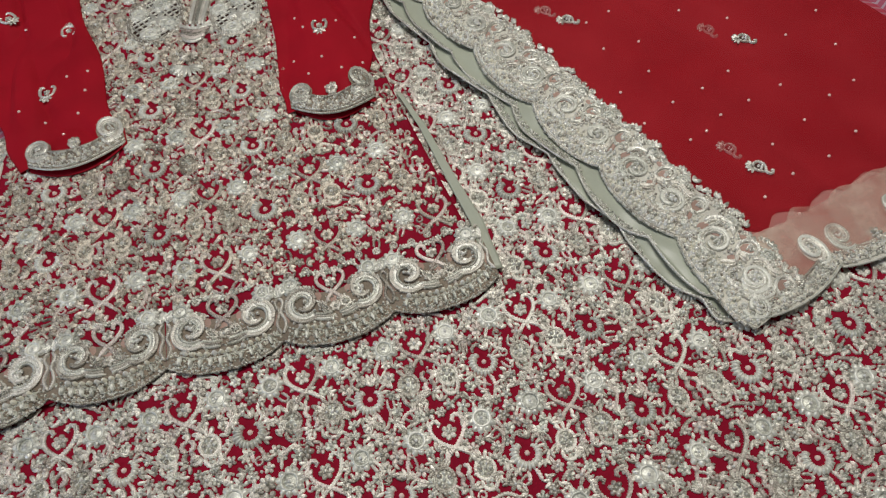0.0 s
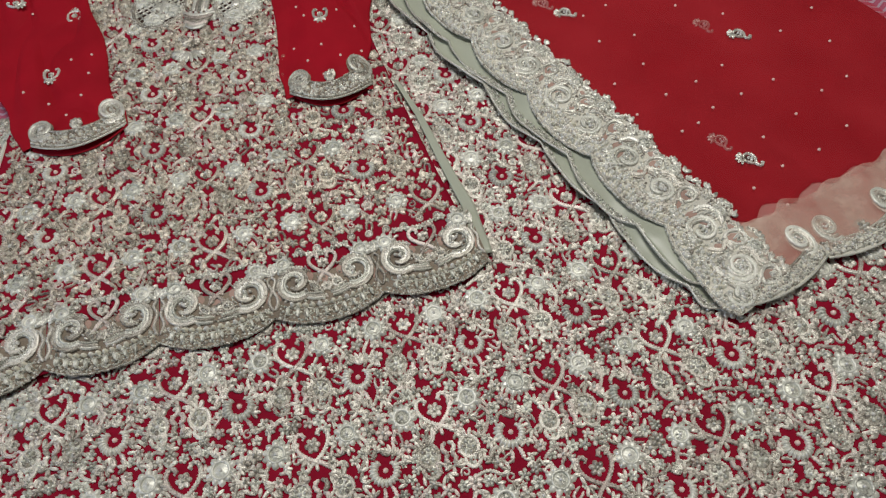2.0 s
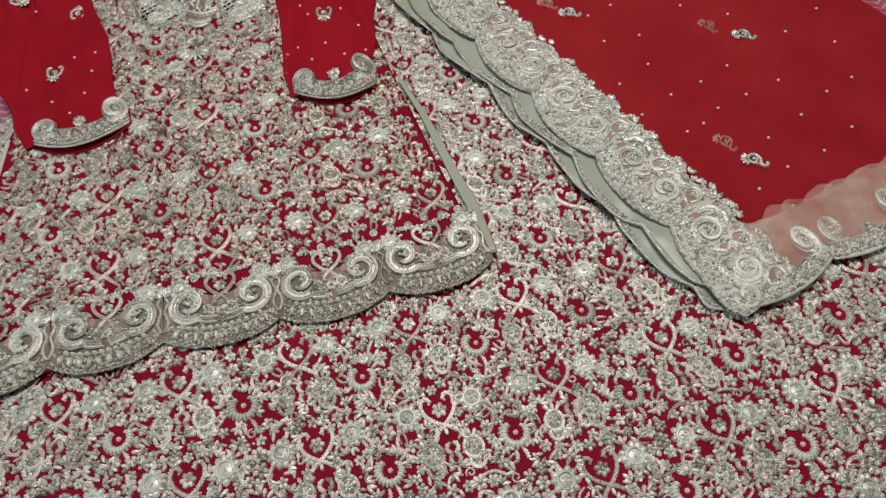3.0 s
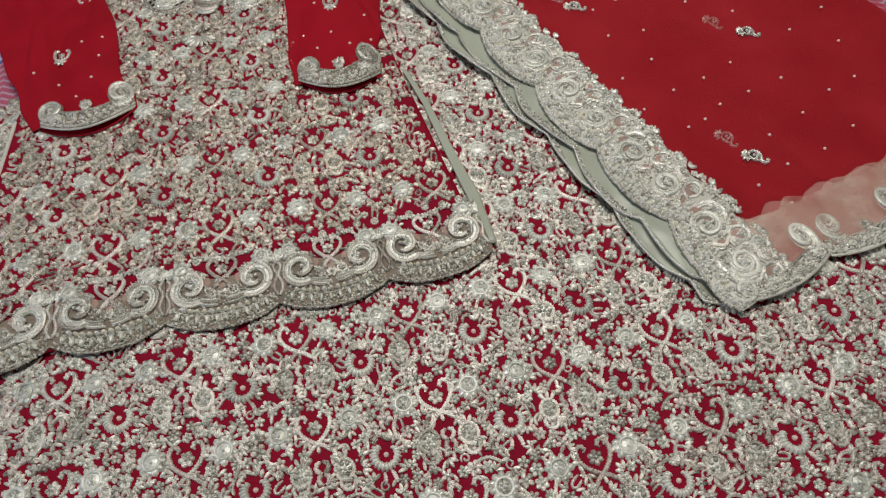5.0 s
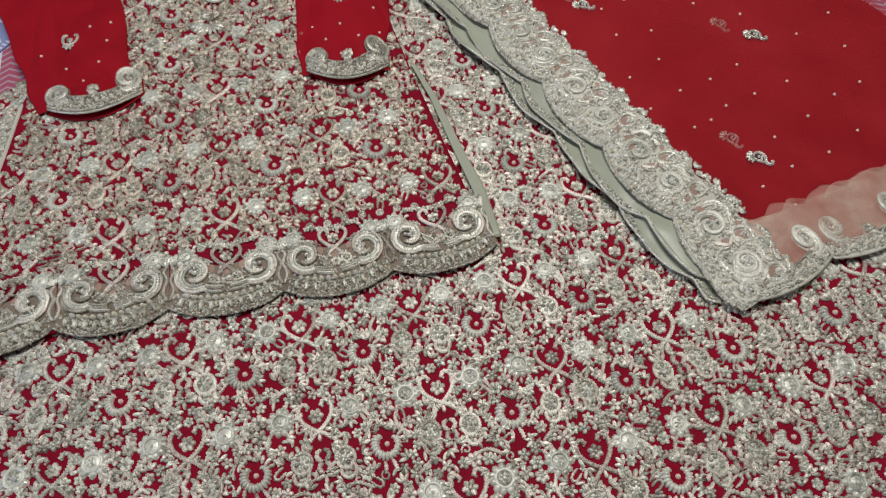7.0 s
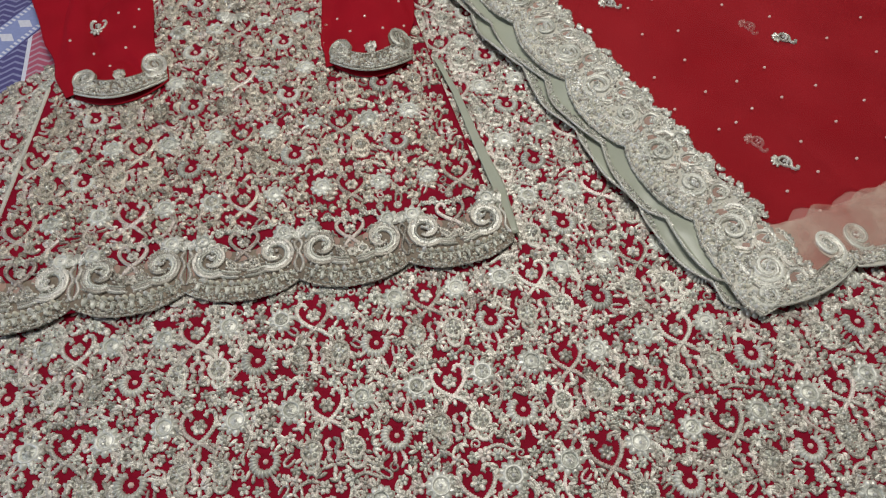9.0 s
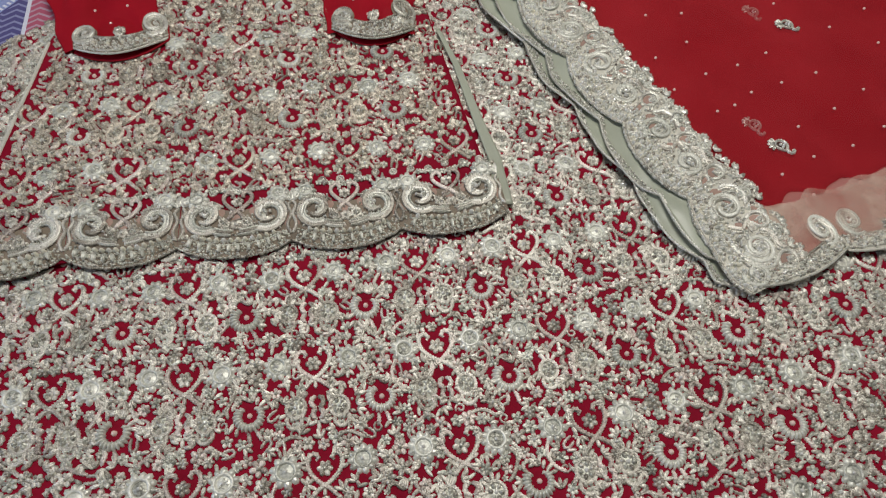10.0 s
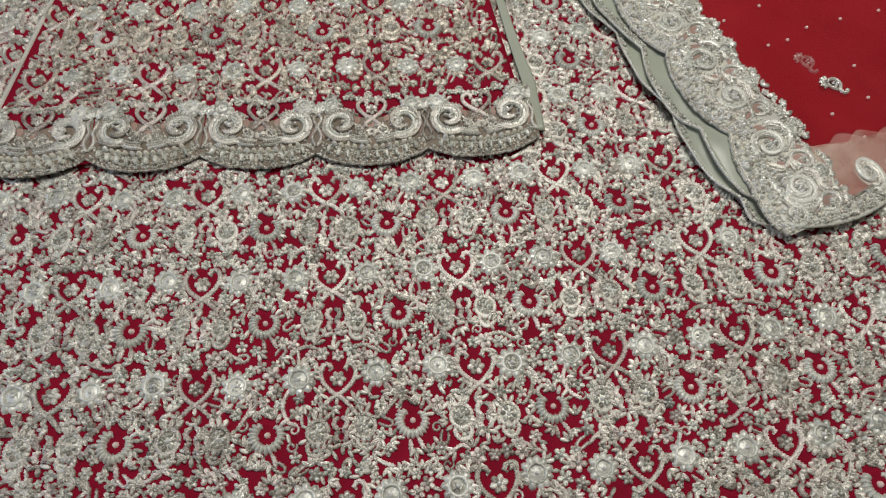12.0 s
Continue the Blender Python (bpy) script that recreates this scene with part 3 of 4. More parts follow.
def motif_sprig(rng):
    """An open wire ring with curled horns over a star of leaves."""
    k = Kit()
    pts = [(-3.5, 9.5), (-7, 10.5), (-9.5, 6)] + [(9 * math.cos(radians(a)), 8 * math.sin(radians(a))) for a in range(170, 371, 25)] + [(9.5, 6), (7, 10.5), (3.5, 9.5)]
    k.rope(pts, 1.7, B_)
    k.floret(0, 1, 4.2, D_, rng, 6)
    for a in (205, 250, 290, 335):
        k.leaf(0, -8, a, 9.5, 3.2, 2.0, B_)
    return k


def motif_cuff(rng, width=112.0, ground=N_, pale=B_, sag=26.0, band=30.0, heads=((-1, 18, 19, 1.05, 2.0), (1, 19, 26, 1.35, 2.0))):
    """A curved cuff band that ends in two scrolls, with a small sprig between them."""
    k = Kit()
    h = width / 2

    def low(x):
        return -sag * (1 - (x / h) ** 2)

    n = 16
    xs = [h * (-1 + 2 * i / n) for i in range(n + 1)]
    v = [(x, low(x), 0.4) for x in xs] + [(x, low(x) + 0.4 * band, 2.2) for x in xs] + [(x * 0.96, low(x) + band, 0.4) for x in xs]
    f = [(j * (n + 1) + i, j * (n + 1) + i + 1, j * (n + 1) + n + 2 + i, j * (n + 1) + n + 1 + i) for j in (0, 1) for i in range(n)]
    k.add(np.array(v, float), f, ground)
    k.rope([(x, low(x)) for x in xs], 1.2, pale, 0.4, 1.2, 0.3)
    k.rope([(x, low(x) + 5) for x in xs], 1.2, B_, 0.8, 1.1)
    k.rope([(x * 0.9, low(x) + band - 1) for x in xs[2:-2]], 1.5, S_, 0.6, 1.2)
    for i in range(17):
        x = h * 0.93 * (-1 + 2 * i / 16)
        k.dome(x, low(x) + 10, 2.0, 2.4, X_ if i % 4 == 0 else S_, 1.6)
    for i in range(10):
        x = h * 0.7 * (-1 + 2 * i / 9)
        k.dome(x, low(x) + 0.55 * band, 2.8, 2.8, PP_ if i % 2 else D_, 1.6)
    for q, r0, cy, st, out in heads:
        cx = q * (h - r0 + out)
        v = [(cx, cy, 1.6)] + [(cx + 0.8 * r0 * math.cos(i * math.pi / 9), cy + 0.8 * st * r0 * math.sin(i * math.pi / 9), 0.6) for i in range(18)]
        k.add(np.array(v, float), [(0, 1 + i, 1 + (i + 1) % 18) for i in range(18)], ground)
        for d, w, mat in ((0.0, 2.1, pale), (4.0, 1.8, S_), (7.6, 1.5, D_)):
            k.rope(spiral(cx, cy, r0 - d, q, 1.25 - 0.03 * d, -120, st, 0.34), w, mat, 1.6, 1.2, 0.16)
        for i in range(14):
            a, r = rng.uniform(0, 6.3), rng.uniform(0, 0.36 * r0)
            k.dome(cx + r * math.cos(a), cy + st * r * math.sin(a), rng.uniform(1.2, 2.0), 2.6, rng.choice((X_, B_, S_)), 1.6)
    k.dome(0, 10, 6.0, 2.5, D_)
    k.floret(0, 13, 7.5, S_, rng, 6, 0.6)
    for a in (40, 90, 140):
        k.leaf(0, 15, a, 9, 4.6, 2.8, S_, 0.6)
    for i in range(380):
        x = rng.uniform(-h, h) * 0.95
        k.dome(x, low(x) + rng.uniform(3, band - 2), rng.uniform(1.0, 2.0), 2.3, rng.choice((B_, S_, S_, pale, X_) if rng.random() < 0.5 else (S_, D_)), 1.4)
    return k


rng = random.Random(7)
MESH = {}
for motif, make in (("flower", motif_flower), ("horseshoe", motif_horseshoe), ("heart", motif_heart), ("paisley", motif_paisley), ("link", motif_link)):
    kits = [make(rng) for _ in range(5)]
    MESH[motif] = [k.mesh(motif) for k in kits]
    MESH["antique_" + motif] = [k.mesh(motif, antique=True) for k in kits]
HEM_BAYS = [motif_hem_bay(rng) for _ in range(3)]
BORDER_BAYS = [motif_border_bay(rng) for _ in range(3)]
TIP_BAY = motif_border_bay(rng, square=True)


def laid_bay(kit, x, y, angle, sx, sy, height):
    """A border bay laid over the cloth at a place."""
    c, si = math.cos(radians(angle)), math.sin(radians(angle))
    out = Kit()
    out.place(kit, ((c * sx, -si * sy), (si * sx, c * sy)), x * 1000, y * 1000)
    return out.mesh("scallop", height)

MESH["sprig"] = [motif_sprig(rng).mesh("sprig") for _ in range(3)]
MESH["buti"] = [motif_buti(rng).mesh("buti") for _ in range(3)]
CUFFS = [motif_cuff(rng, 118), motif_cuff(rng, 112)]
HEM_SCROLLS = [motif_cuff(rng, 122, PN_, PT_, 12.0, 22.0, ((-1, 16, 32, 1.25, -8.0), (1, 15, 30, 1.5, 0.0))).mesh("scroll") for _ in range(2)]


# ---- plan ----
def poly_side(poly, x, y):
    """Distance in metres to the outline of a polygon: positive inside."""
    best, inside = 1e9, False
    for (x0, y0), (x1, y1) in zip(poly, poly[1:] + poly[:1]):
        if (y0 > y) != (y1 > y) and x < x0 + (y - y0) * (x1 - x0) / (y1 - y0):
            inside = not inside
        dx, dy = x1 - x0, y1 - y0
        t = min(1.0, max(0.0, ((x - x0) * dx + (y - y0) * dy) / (dx * dx + dy * dy)))
        best = min(best, math.hypot(x - x0 - t * dx, y - y0 - t * dy))
    return best if inside else -best


HEM_A, HEM_B = Vector((-0.547, -0.053)), Vector((0.034, 0.111))      # hem corners, on the line of the cusps
HEM = (HEM_B - HEM_A).normalized()
HEM_UP = Vector((-HEM.y, HEM.x))
KAMEEZ = [(-0.547, -0.053), (0.030, 0.111), (-0.020, 0.235), (-0.083, 0.385), (-0.125, 0.50), (-0.14, 0.80), (-0.60, 0.80), (-0.575, 0.50), (-0.585, 0.30), (-0.574, 0.20)]
SKIRT = [(-1.0, -0.10), (-0.90, -0.48), (0.85, -0.48), (1.02, 0.05), (0.55, 0.47), (0.25, 0.78), (-0.30, 0.80), (-0.44, 0.54)]
ALONG, ACROSS = Vector((0.552, -0.834)), Vector((0.834, 0.552))         # the dupatta's length and width
DUPATTA = [tuple(ALONG * s + ACROSS * n) for s, n in ((-0.80, 0.250), (0.115, 0.250), (0.122, 0.30), (0.128, 0.39), (0.145, 0.45), (0.155, 0.60), (0.15, 0.782), (-0.80, 0.782))]
SLEEVE_LEFT = [(-0.532, 0.272), (-0.432, 0.312), (-0.468, 0.399), (-0.56, 0.60), (-0.66, 0.82), (-0.86, 0.82), (-0.70, 0.53), (-0.60, 0.37)]
SLEEVE_RIGHT = [(-0.214, 0.352), (-0.110, 0.370), (-0.124, 0.497), (-0.120, 0.60), (-0.09, 0.82), (-0.33, 0.82), (-0.270, 0.585), (-0.240, 0.42)]


def lattice_skirt(i, j):
    return (0.0110 + 0.1153 * i + 0.0343 * j + 0.0022 * i * j - 0.0007 * i * i + 0.0005 * j * j,
            0.0088 + 0.0354 * i - 0.0936 * j + 0.0012 * i * j + 0.0012 * i * i - 0.0006 * j * j)


def lattice_kameez(i, j):
    return (-0.1168 + 0.1215 * i + 0.0305 * j + 0.0032 * i * j, 0.2410 + 0.0310 * i - 0.0990 * j)


def z_skirt(x, y):
    edge = poly_side(SKIRT, x, y)
    return -0.0035 + 0.0016 * noise.noise((x * 5.1, y * 5.1, 0.3)) + 0.0010 * noise.noise((x * 14, y * 14, 1.7)) - 0.004 * max(0.0, 1 - max(edge, 0) / 0.05)


def z_kameez(x, y):
    return 0.0026 + 0.0020 * noise.noise((x * 5.5, y * 5.5, 4.3)) + 0.0008 * noise.noise((x * 17, y * 17, 2.2))


def dup_sn(x, y):
    return x * ALONG.x + y * ALONG.y, x * ACROSS.x + y * ACROSS.y


def z_dupatta(x, y):
    s, n = dup_sn(x, y)
    far = min(1.0, max(0.0, (n - 0.42) / 0.3))
    tip = min(1.0, max(0.0, (s - 0.02) / 0.12)) * max(0.0, 1 - far)
    return 0.0165 - 0.009 * far - 0.0075 * tip + 0.0028 * noise.noise((s * 4.0, n * 7.0, 7.1)) + 0.0012 * noise.noise((s * 11, n * 15, 3.3)) - 0.0016 * max(0.0, 1 - abs(noise.noise((s * 5 + n * 3, n * 9, 8.8))) * 6)


def sheet(name, us, vs, at, height, mat, parent, label="", thick=0.0012, smooth=True):
    """A cloth laid over a height: us x vs cells, at(u, v) gives the plan."""
    v, f = [], []
    for b in vs:
        for a in us:
            x, y = at(a, b)
            v.append((x, y, height(x, y)))
    n = len(us)
    for j in range(len(vs) - 1):
        for i in range(n - 1):
            q = j * n + i
            f.append((q, q + 1, q + n + 1, q + n))
    me = bpy.data.meshes.new(name)
    me.from_pydata(v, [], f)
    me.materials.append(mat)
    me.polygons.foreach_set("use_smooth", [smooth] * len(f))
    me.update()
    if sum(p.normal.z for p in me.polygons) < 0:
        me.flip_normals()
    ob = part(name, me, parent, label)
    if thick:
        sol = ob.modifiers.new("thickness", "SOLIDIFY")
        sol.thickness, sol.offset = thick, -1
    return ob


def steps(a, b, n):
    return [a + (b - a) * k / n for k in range(n + 1)]


# ---- room and bed ----
def box(name, lo, hi, mat, bevel=0.0):
    bm = bmesh.new()
    bmesh.ops.create_cube(bm, size=1)
    for w in bm.verts:
        w.co = [lo[k] + (w.co[k] + 0.5) * (hi[k] - lo[k]) for k in range(3)]
    if bevel:
        bmesh.ops.bevel(bm, geom=bm.edges[:], offset=bevel, segments=4, profile=0.5, affect="EDGES")
    me = bpy.data.meshes.new(name)
    bm.to_mesh(me)
    bm.free()
    me.materials.append(mat)
    if bevel:
        me.polygons.foreach_set("use_smooth", [True] * len(me.polygons))
    return me


for nm, lo, hi, mat in (("floor", (-2.2, -2.2, -0.62), (2.2, 2.2, -0.55), FLOOR), ("ceiling", (-2.2, -2.2, 2.2), (2.2, 2.2, 2.3), CEILING),
                        ("wall_north", (-2.2, 2.1, -0.55), (2.2, 2.2, 2.2), WALL), ("wall_south", (-2.2, -2.2, -0.55), (2.2, -2.1, 2.2), WALL),
                        ("wall_west", (-2.2, -2.1, -0.55), (-2.1, 2.1, 2.2), WALL), ("wall_east", (2.1, -2.1, -0.55), (2.2, 2.1, 2.2), WALL)):
    tagged(new(nm, box(nm, lo, hi, mat)), "plain painted " + nm.split("_")[0] + " of a bedroom", nm.split("_")[0], kind="structure")

bed = thing("bed", "wooden bed base with a thick mattress under a printed sheet", "bed", at=(0, 0, 0))
part("mattress", box("mattress", (-1.2, -1.0, -0.27), (1.2, 1.1, -0.016), MATTRESS, 0.04), bed)
part("bed_base", box("bed_base", (-1.22, -1.02, -0.40), (1.22, 1.12, -0.27), WOOD, 0.01), bed)
for x in (-1.15, 1.05):
    for y in (-0.95, 0.95):
        part("leg", box("leg", (x, y, -0.55), (x + 0.1, y + 0.1, -0.40), WOOD, 0.01), bed)


def z_sheet(x, y):
    drop = max(0.0, abs(x) - 1.17, y - 1.07, -0.97 - y)
    return -0.0125 + 0.0022 * noise.noise((x * 6, y * 6, 9.0)) + 0.001 * noise.noise((x * 19, y * 15, 2.0)) - min(0.35, drop * 5.0)


bedsheet = thing("bedsheet", "cotton bedsheet printed with blue, indigo and rose chevron bands", "bedsheet")
sheet("printed_sheet", steps(-1.24, 1.24, 90), steps(-1.04, 1.14, 80), lambda a, b: (a, b), z_sheet, SHEET, bedsheet, thick=0.0015)

# ---- skirt ----
skirt = thing("skirt", "crimson silk skirt densely embroidered in silver, spread on the bed", "skirt")


def skirt_at(a, b):
    left = (-1.0 + 0.56 * ((b - 0.0) ** 1.0), -0.10 + 0.64 * b) if b >= 0 else (-1.0 - 0.1 * b, -0.10 + 0.38 * b)
    right = (1.02 - 0.77 * b, 0.05 + 0.73 * b) if b >= 0 else (1.02 + 0.17 * b, 0.05 + 0.53 * b)
    return left[0] + (right[0] - left[0]) * a, left[1] + (right[1] - left[1]) * a


sheet("skirt_cloth", steps(0, 1, 150), steps(-1, 1, 110), skirt_at, z_skirt, RED, skirt, "crimson silk ground cloth")

# ---- kameez ----
kameez = thing("kameez", "crimson embroidered tunic with scalloped silver hem lying on the skirt", "tunic")
K_LEFT = [(-0.547, -0.053), (-0.574, 0.20), (-0.585, 0.30), (-0.575, 0.50), (-0.60, 0.80)]
K_RIGHT = [(0.026, 0.110), (-0.024, 0.235), (-0.083, 0.385), (-0.125, 0.50), (-0.14, 0.80)]


def on_line(line, b):
    q = b * (len(line) - 1)
    k = min(int(q), len(line) - 2)
    (x0, y0), (x1, y1) = line[k], line[k + 1]
    return x0 + (x1 - x0) * (q - k), y0 + (y1 - y0) * (q - k)


def kameez_at(a, b):
    (x0, y0), (x1, y1) = on_line(K_LEFT, b), on_line(K_RIGHT, b)
    return x0 + (x1 - x0) * a, y0 + (y1 - y0) * a


sheet("front_panel", steps(0, 1, 80), steps(0.0, 1, 90), kameez_at, z_kameez, RED, kameez, "crimson silk front panel", 0.002)

# the scalloped border along the hem
CUSPS = [Vector(p) for p in ((-0.547, -0.047), (-0.431, -0.015), (-0.317, 0.013), (-0.197, 0.039), (-0.081, 0.069), (0.034, 0.107))]
hem = part("hem_border", None, kameez, "silver scalloped hem border")
for k in range(5):
    p, d = (CUSPS[k] + CUSPS[k + 1]) / 2, CUSPS[k + 1] - CUSPS[k]
    part("scallop", laid_bay(HEM_BAYS[k % 3], p.x, p.y, math.degrees(math.atan2(d.y, d.x)), d.length / 0.118, 0.98, lambda x, y: z_kameez(x, y) + 0.0006), hem)

kit, dots = Kit(), random.Random(5)
kit.rope([(3.9 * math.cos(a * math.pi / 5), 3.9 * math.sin(a * math.pi / 5)) for a in range(11)], 1.1, S_, 0, 1.2, taper=False)
kit.floret(0, 0, 2.6, D_, dots, 5)
RING_MESH = kit.mesh("ring")
for k in range(26):
    x, y = HEM_B - HEM * (0.020 + 0.0205 * k) + HEM_UP * (0.071 + dots.uniform(-0.003, 0.003))
    part("ring", RING_MESH, kameez, "", Matrix.Translation((x, y, z_kameez(x, y))))

# sage satin facing along the side slit, and a thin piping on the other side


def facing_at(a, b):
    x, y = on_line([(-0.080, 0.392), (-0.050, 0.330), (-0.016, 0.240), (0.008, 0.180), (0.024, 0.112)], b)
    w = 0.003 + 0.013 * b
    return x - 0.003 + (w + 0.003) * a * 0.94, y + w * a * 0.25


sheet("slit_facing", steps(0, 1, 6), steps(0, 1, 40), facing_at, lambda x, y: z_kameez(x, y) + 0.0012 + 0.0008 * noise.noise((x * 60, y * 30, 0)), SATIN, kameez, "sage green satin facing of the side slit", 0.0015)
kit = Kit()
kit.rope([(x * 1000 + 1, y * 1000) for x, y in K_LEFT[:3]], 1.8, PN_, 0, 5.0, 0.02)
part("piping", kit.mesh("piping", lambda x, y: z_kameez(x, y)), kameez, "pale rose piping along the side seam")


def embroider(owner, lattice, cells, ok, height, tag):
    """Covers a cloth with the repeating design: the large motifs as parts, the small filling as one mesh."""
    r = random.Random(len(tag) * 13)
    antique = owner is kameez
    fill = Kit()
    taken = []

    def put(name, x, y, angle, size, margin, mirror=False):
        if ok(x, y) < margin:
            return False
        flip = -1 if mirror else 1
        m = Matrix.Translation((x, y, height(x, y))) @ Matrix.Rotation(radians(angle), 4, "Z") @ Matrix.Diagonal((flip * size, size, 1.0, 1))
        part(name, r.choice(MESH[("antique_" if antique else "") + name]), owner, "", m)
        return True

    def local(i, j):
        x, y = lattice(i, j)
        x1, y1 = lattice(i + 0.5, j)
        x0, y0 = lattice(i - 0.5, j)
        xa, ya = lattice(i, j - 0.5)
        xb, yb = lattice(i, j + 0.5)
        ex, ey = np.array((x1 - x0, y1 - y0)) / 120.0, np.array((xa - xb, ya - yb)) / 98.0
        return np.array((x, y)), ex, ey, math.degrees(math.atan2(y1 - y0, x1 - x0))

    for i, j in cells:
        c, ex, ey, ang = local(i, j)

        def at(mx, my):
            return c + ex * mx + ey * my

        def jit(q):
            return r.uniform(-q, q)

        x, y = at(jit(1.5), jit(1.5))
        if put("horseshoe", x, y, ang + jit(12), 1.05 + jit(0.06), 0.009):
            taken += [(x, y, 0.0158), (*at(3, -20), 0.004), (*at(14, 8), 0.004)]
        hx, hy = at(60, 44)
        if put("heart", hx, hy, ang + jit(4), 1.02 + jit(0.05), 0.012):
            taken += [(hx, hy, 0.0152), (*at(60, 24), 0.006), (*at(51, 18), 0.003), (*at(69, 18), 0.003)]
        for q in (-1, 1):
            x, y = at(60 + q * 33 + jit(2), 44 + jit(3))
            if put("flower", x, y, r.uniform(0, 360), 1.12 + jit(0.08), 0.006):
                taken.append((x, y, 0.0130))
            x, y = at(60 + q * 20 + jit(1), -3 + jit(2))
            if put("paisley", x, y, ang + q * 6 + jit(6), 1.02 + jit(0.06), 0.006, q > 0):
                taken += [(x, y + 0.003, 0.0095), (x + 0.001 * q, y - 0.011, 0.007), (x, y + 0.017, 0.0035)]
        x, y = at(60, -2)
        if put("link", x, y, ang + jit(5), 0.92 + jit(0.05), 0.010):
            taken += [(*at(60, 6), 0.006), (*at(60, -7), 0.005), (*at(60, -18), 0.004)]
        # florets: a garland over the heart, a cluster over the horseshoe
        for mx, my, rad in ((38, 63, 5.6), (48, 66, 6.2), (60, 64, 5.0), (72, 66, 6.2), (82, 63, 5.6), (-5, 27, 5.6), (6, 34, 6.6), (-5, 42, 6.2), (6, 49, 6.6), (-4, 57, 5.4),
                            (9, 59, 5.0), (46, 20, 5.6), (76, 20, 5.6), (24, 16, 5.4), (95, 17, 5.0), (22, -22, 5.4), (98, -20, 5.6)):
            x, y = at(mx + jit(2), my + jit(2))
            if ok(x, y) > 0.003:
                fill.floret(x * 1000, y * 1000, rad * r.uniform(0.95, 1.2), r.choice((S_, S_, D_, R_)), r)
                taken.append((x, y, rad * 0.00095))
        # stems that tie the motifs together
        for pts in (((20, 36), (12, 24), (17, 10), (26, 4)), ((100, 36), (106, 24), (100, 12), (94, 6)), ((45, -28), (38, -24), (28, -28), (20, -34)),
                    ((76, -28), (84, -25), (92, -29), (101, -34)), ((-16, 40), (-10, 28), (-13, 20))):
            w = [at(px + jit(1.5), py + jit(1.5)) for px, py in pts]
            if min(ok(px, py) for px, py in w) > 0.003:
                fill.rope([(px * 1000, py * 1000) for px, py in w], 1.9, r.choice((R_, S_)))
    # leaves, curls and seed beads in what is still free
    occ = np.zeros((len(taken) + 12000, 3))
    occ[:len(taken)] = taken
    used = len(taken)
    for i, j in cells:
        cx, cy = lattice(i, j)
        if ok(cx, cy) < -0.10:
            continue
        near = occ[:used][np.hypot(occ[:used, 0] - cx, occ[:used, 1] - cy) < 0.12]
        mine = np.zeros((len(near) + 720, 3))
        mine[:len(near)] = near
        count = len(near)
        for turn in range(430):
            x, y = lattice(i + r.uniform(-0.5, 0.5), j + r.uniform(-0.5, 0.5))
            gap = (np.hypot(mine[:count, 0] - x, mine[:count, 1] - y) - mine[:count, 2]).min(initial=0.05) * 1000
            if gap < (2.5 if turn < 170 else 1.9) or ok(x, y) < 0.002:
                continue
            X, Y, a = x * 1000, y * 1000, r.uniform(0, 360)
            pick = r.random()
            c, si = math.cos(radians(a)), math.sin(radians(a))
            if gap > 5.0 and pick < 0.35:
                loop = [(-6, -2.6), (0, -3.4), (5, -2.6), (6.6, 0), (5, 2.6), (0, 3.2), (-4, 2.4)]
                fill.rope([(X + u * c - w * si, Y + u * si + w * c) for u, w in loop], 1.5, r.choice((R_, S_, S_)))
                size = 5.4
            elif gap > 4.6 and pick < 0.55:
                fill.curl(X, Y, 5.0, a, r.choice((R_, S_, S_)), r.choice((-1, 1)))
                size = 4.8
            elif gap > 4.0 and pick < 0.72:
                fill.floret(X, Y, 5.2, r.choice((S_, D_, D_)), r)
                size = 4.9
            elif gap > 2.8:
                for d in (-42, 0, 42):
                    fill.leaf(X - 4.5 * c, Y - 4.5 * si, a + d, r.uniform(8.5, 11), 4.0, 3.0, S_)
                size = 4.0
            elif gap > 1.6 and pick < 0.8:
                fill.leaf(X - 4.5 * c, Y - 4.5 * si, a, r.uniform(8, 11), 3.8, 2.6, r.choice((S_, D_, R_)))
                size = 2.6
            else:
                fill.floret(X, Y, r.uniform(2.6, 3.4), r.choice((S_, D_)), r, 5) if pick < 0.95 else fill.dome(X, Y, r.uniform(1.4, 2.0), 2.2, X_)
                size = 2.4
            mine[count] = (x, y, size * 0.001)
            count += 1
            if used < len(occ):
                occ[used] = (x, y, size * 0.001)
                used += 1
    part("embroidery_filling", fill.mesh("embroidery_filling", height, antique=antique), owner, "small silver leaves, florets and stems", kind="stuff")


def ok_skirt(x, y):
    return min(poly_side(SKIRT, x, y) + 0.002, 0.016 - poly_side(KAMEEZ, x, y), 0.03 - poly_side(DUPATTA, x, y))


def ok_kameez(x, y):
    net = min(math.hypot((x - cx) / rx, (y - cy) / ry) - 1 for cx, cy, rx, ry in ((-0.440, 0.562, 0.036, 0.05), (-0.322, 0.568, 0.032, 0.046))) * 0.04
    up = (Vector((x, y)) - HEM_A).dot(HEM_UP) - (0.071 + 0.007 * max(0.0, 1 - abs(x + 0.04) / 0.2))
    slit = 1.0 if y > 0.34 else (Vector((0.030, 0.111)) - Vector((x, y))).dot(Vector((0.9245, 0.3812))) - 0.010
    return min(poly_side(KAMEEZ, x, y) - (0.009 if y < 0.30 else 0.001), up, slit, net, 0.010 - poly_side(SLEEVE_LEFT, x, y), 0.006 - poly_side(SLEEVE_RIGHT, x, y), 0.75 - y)


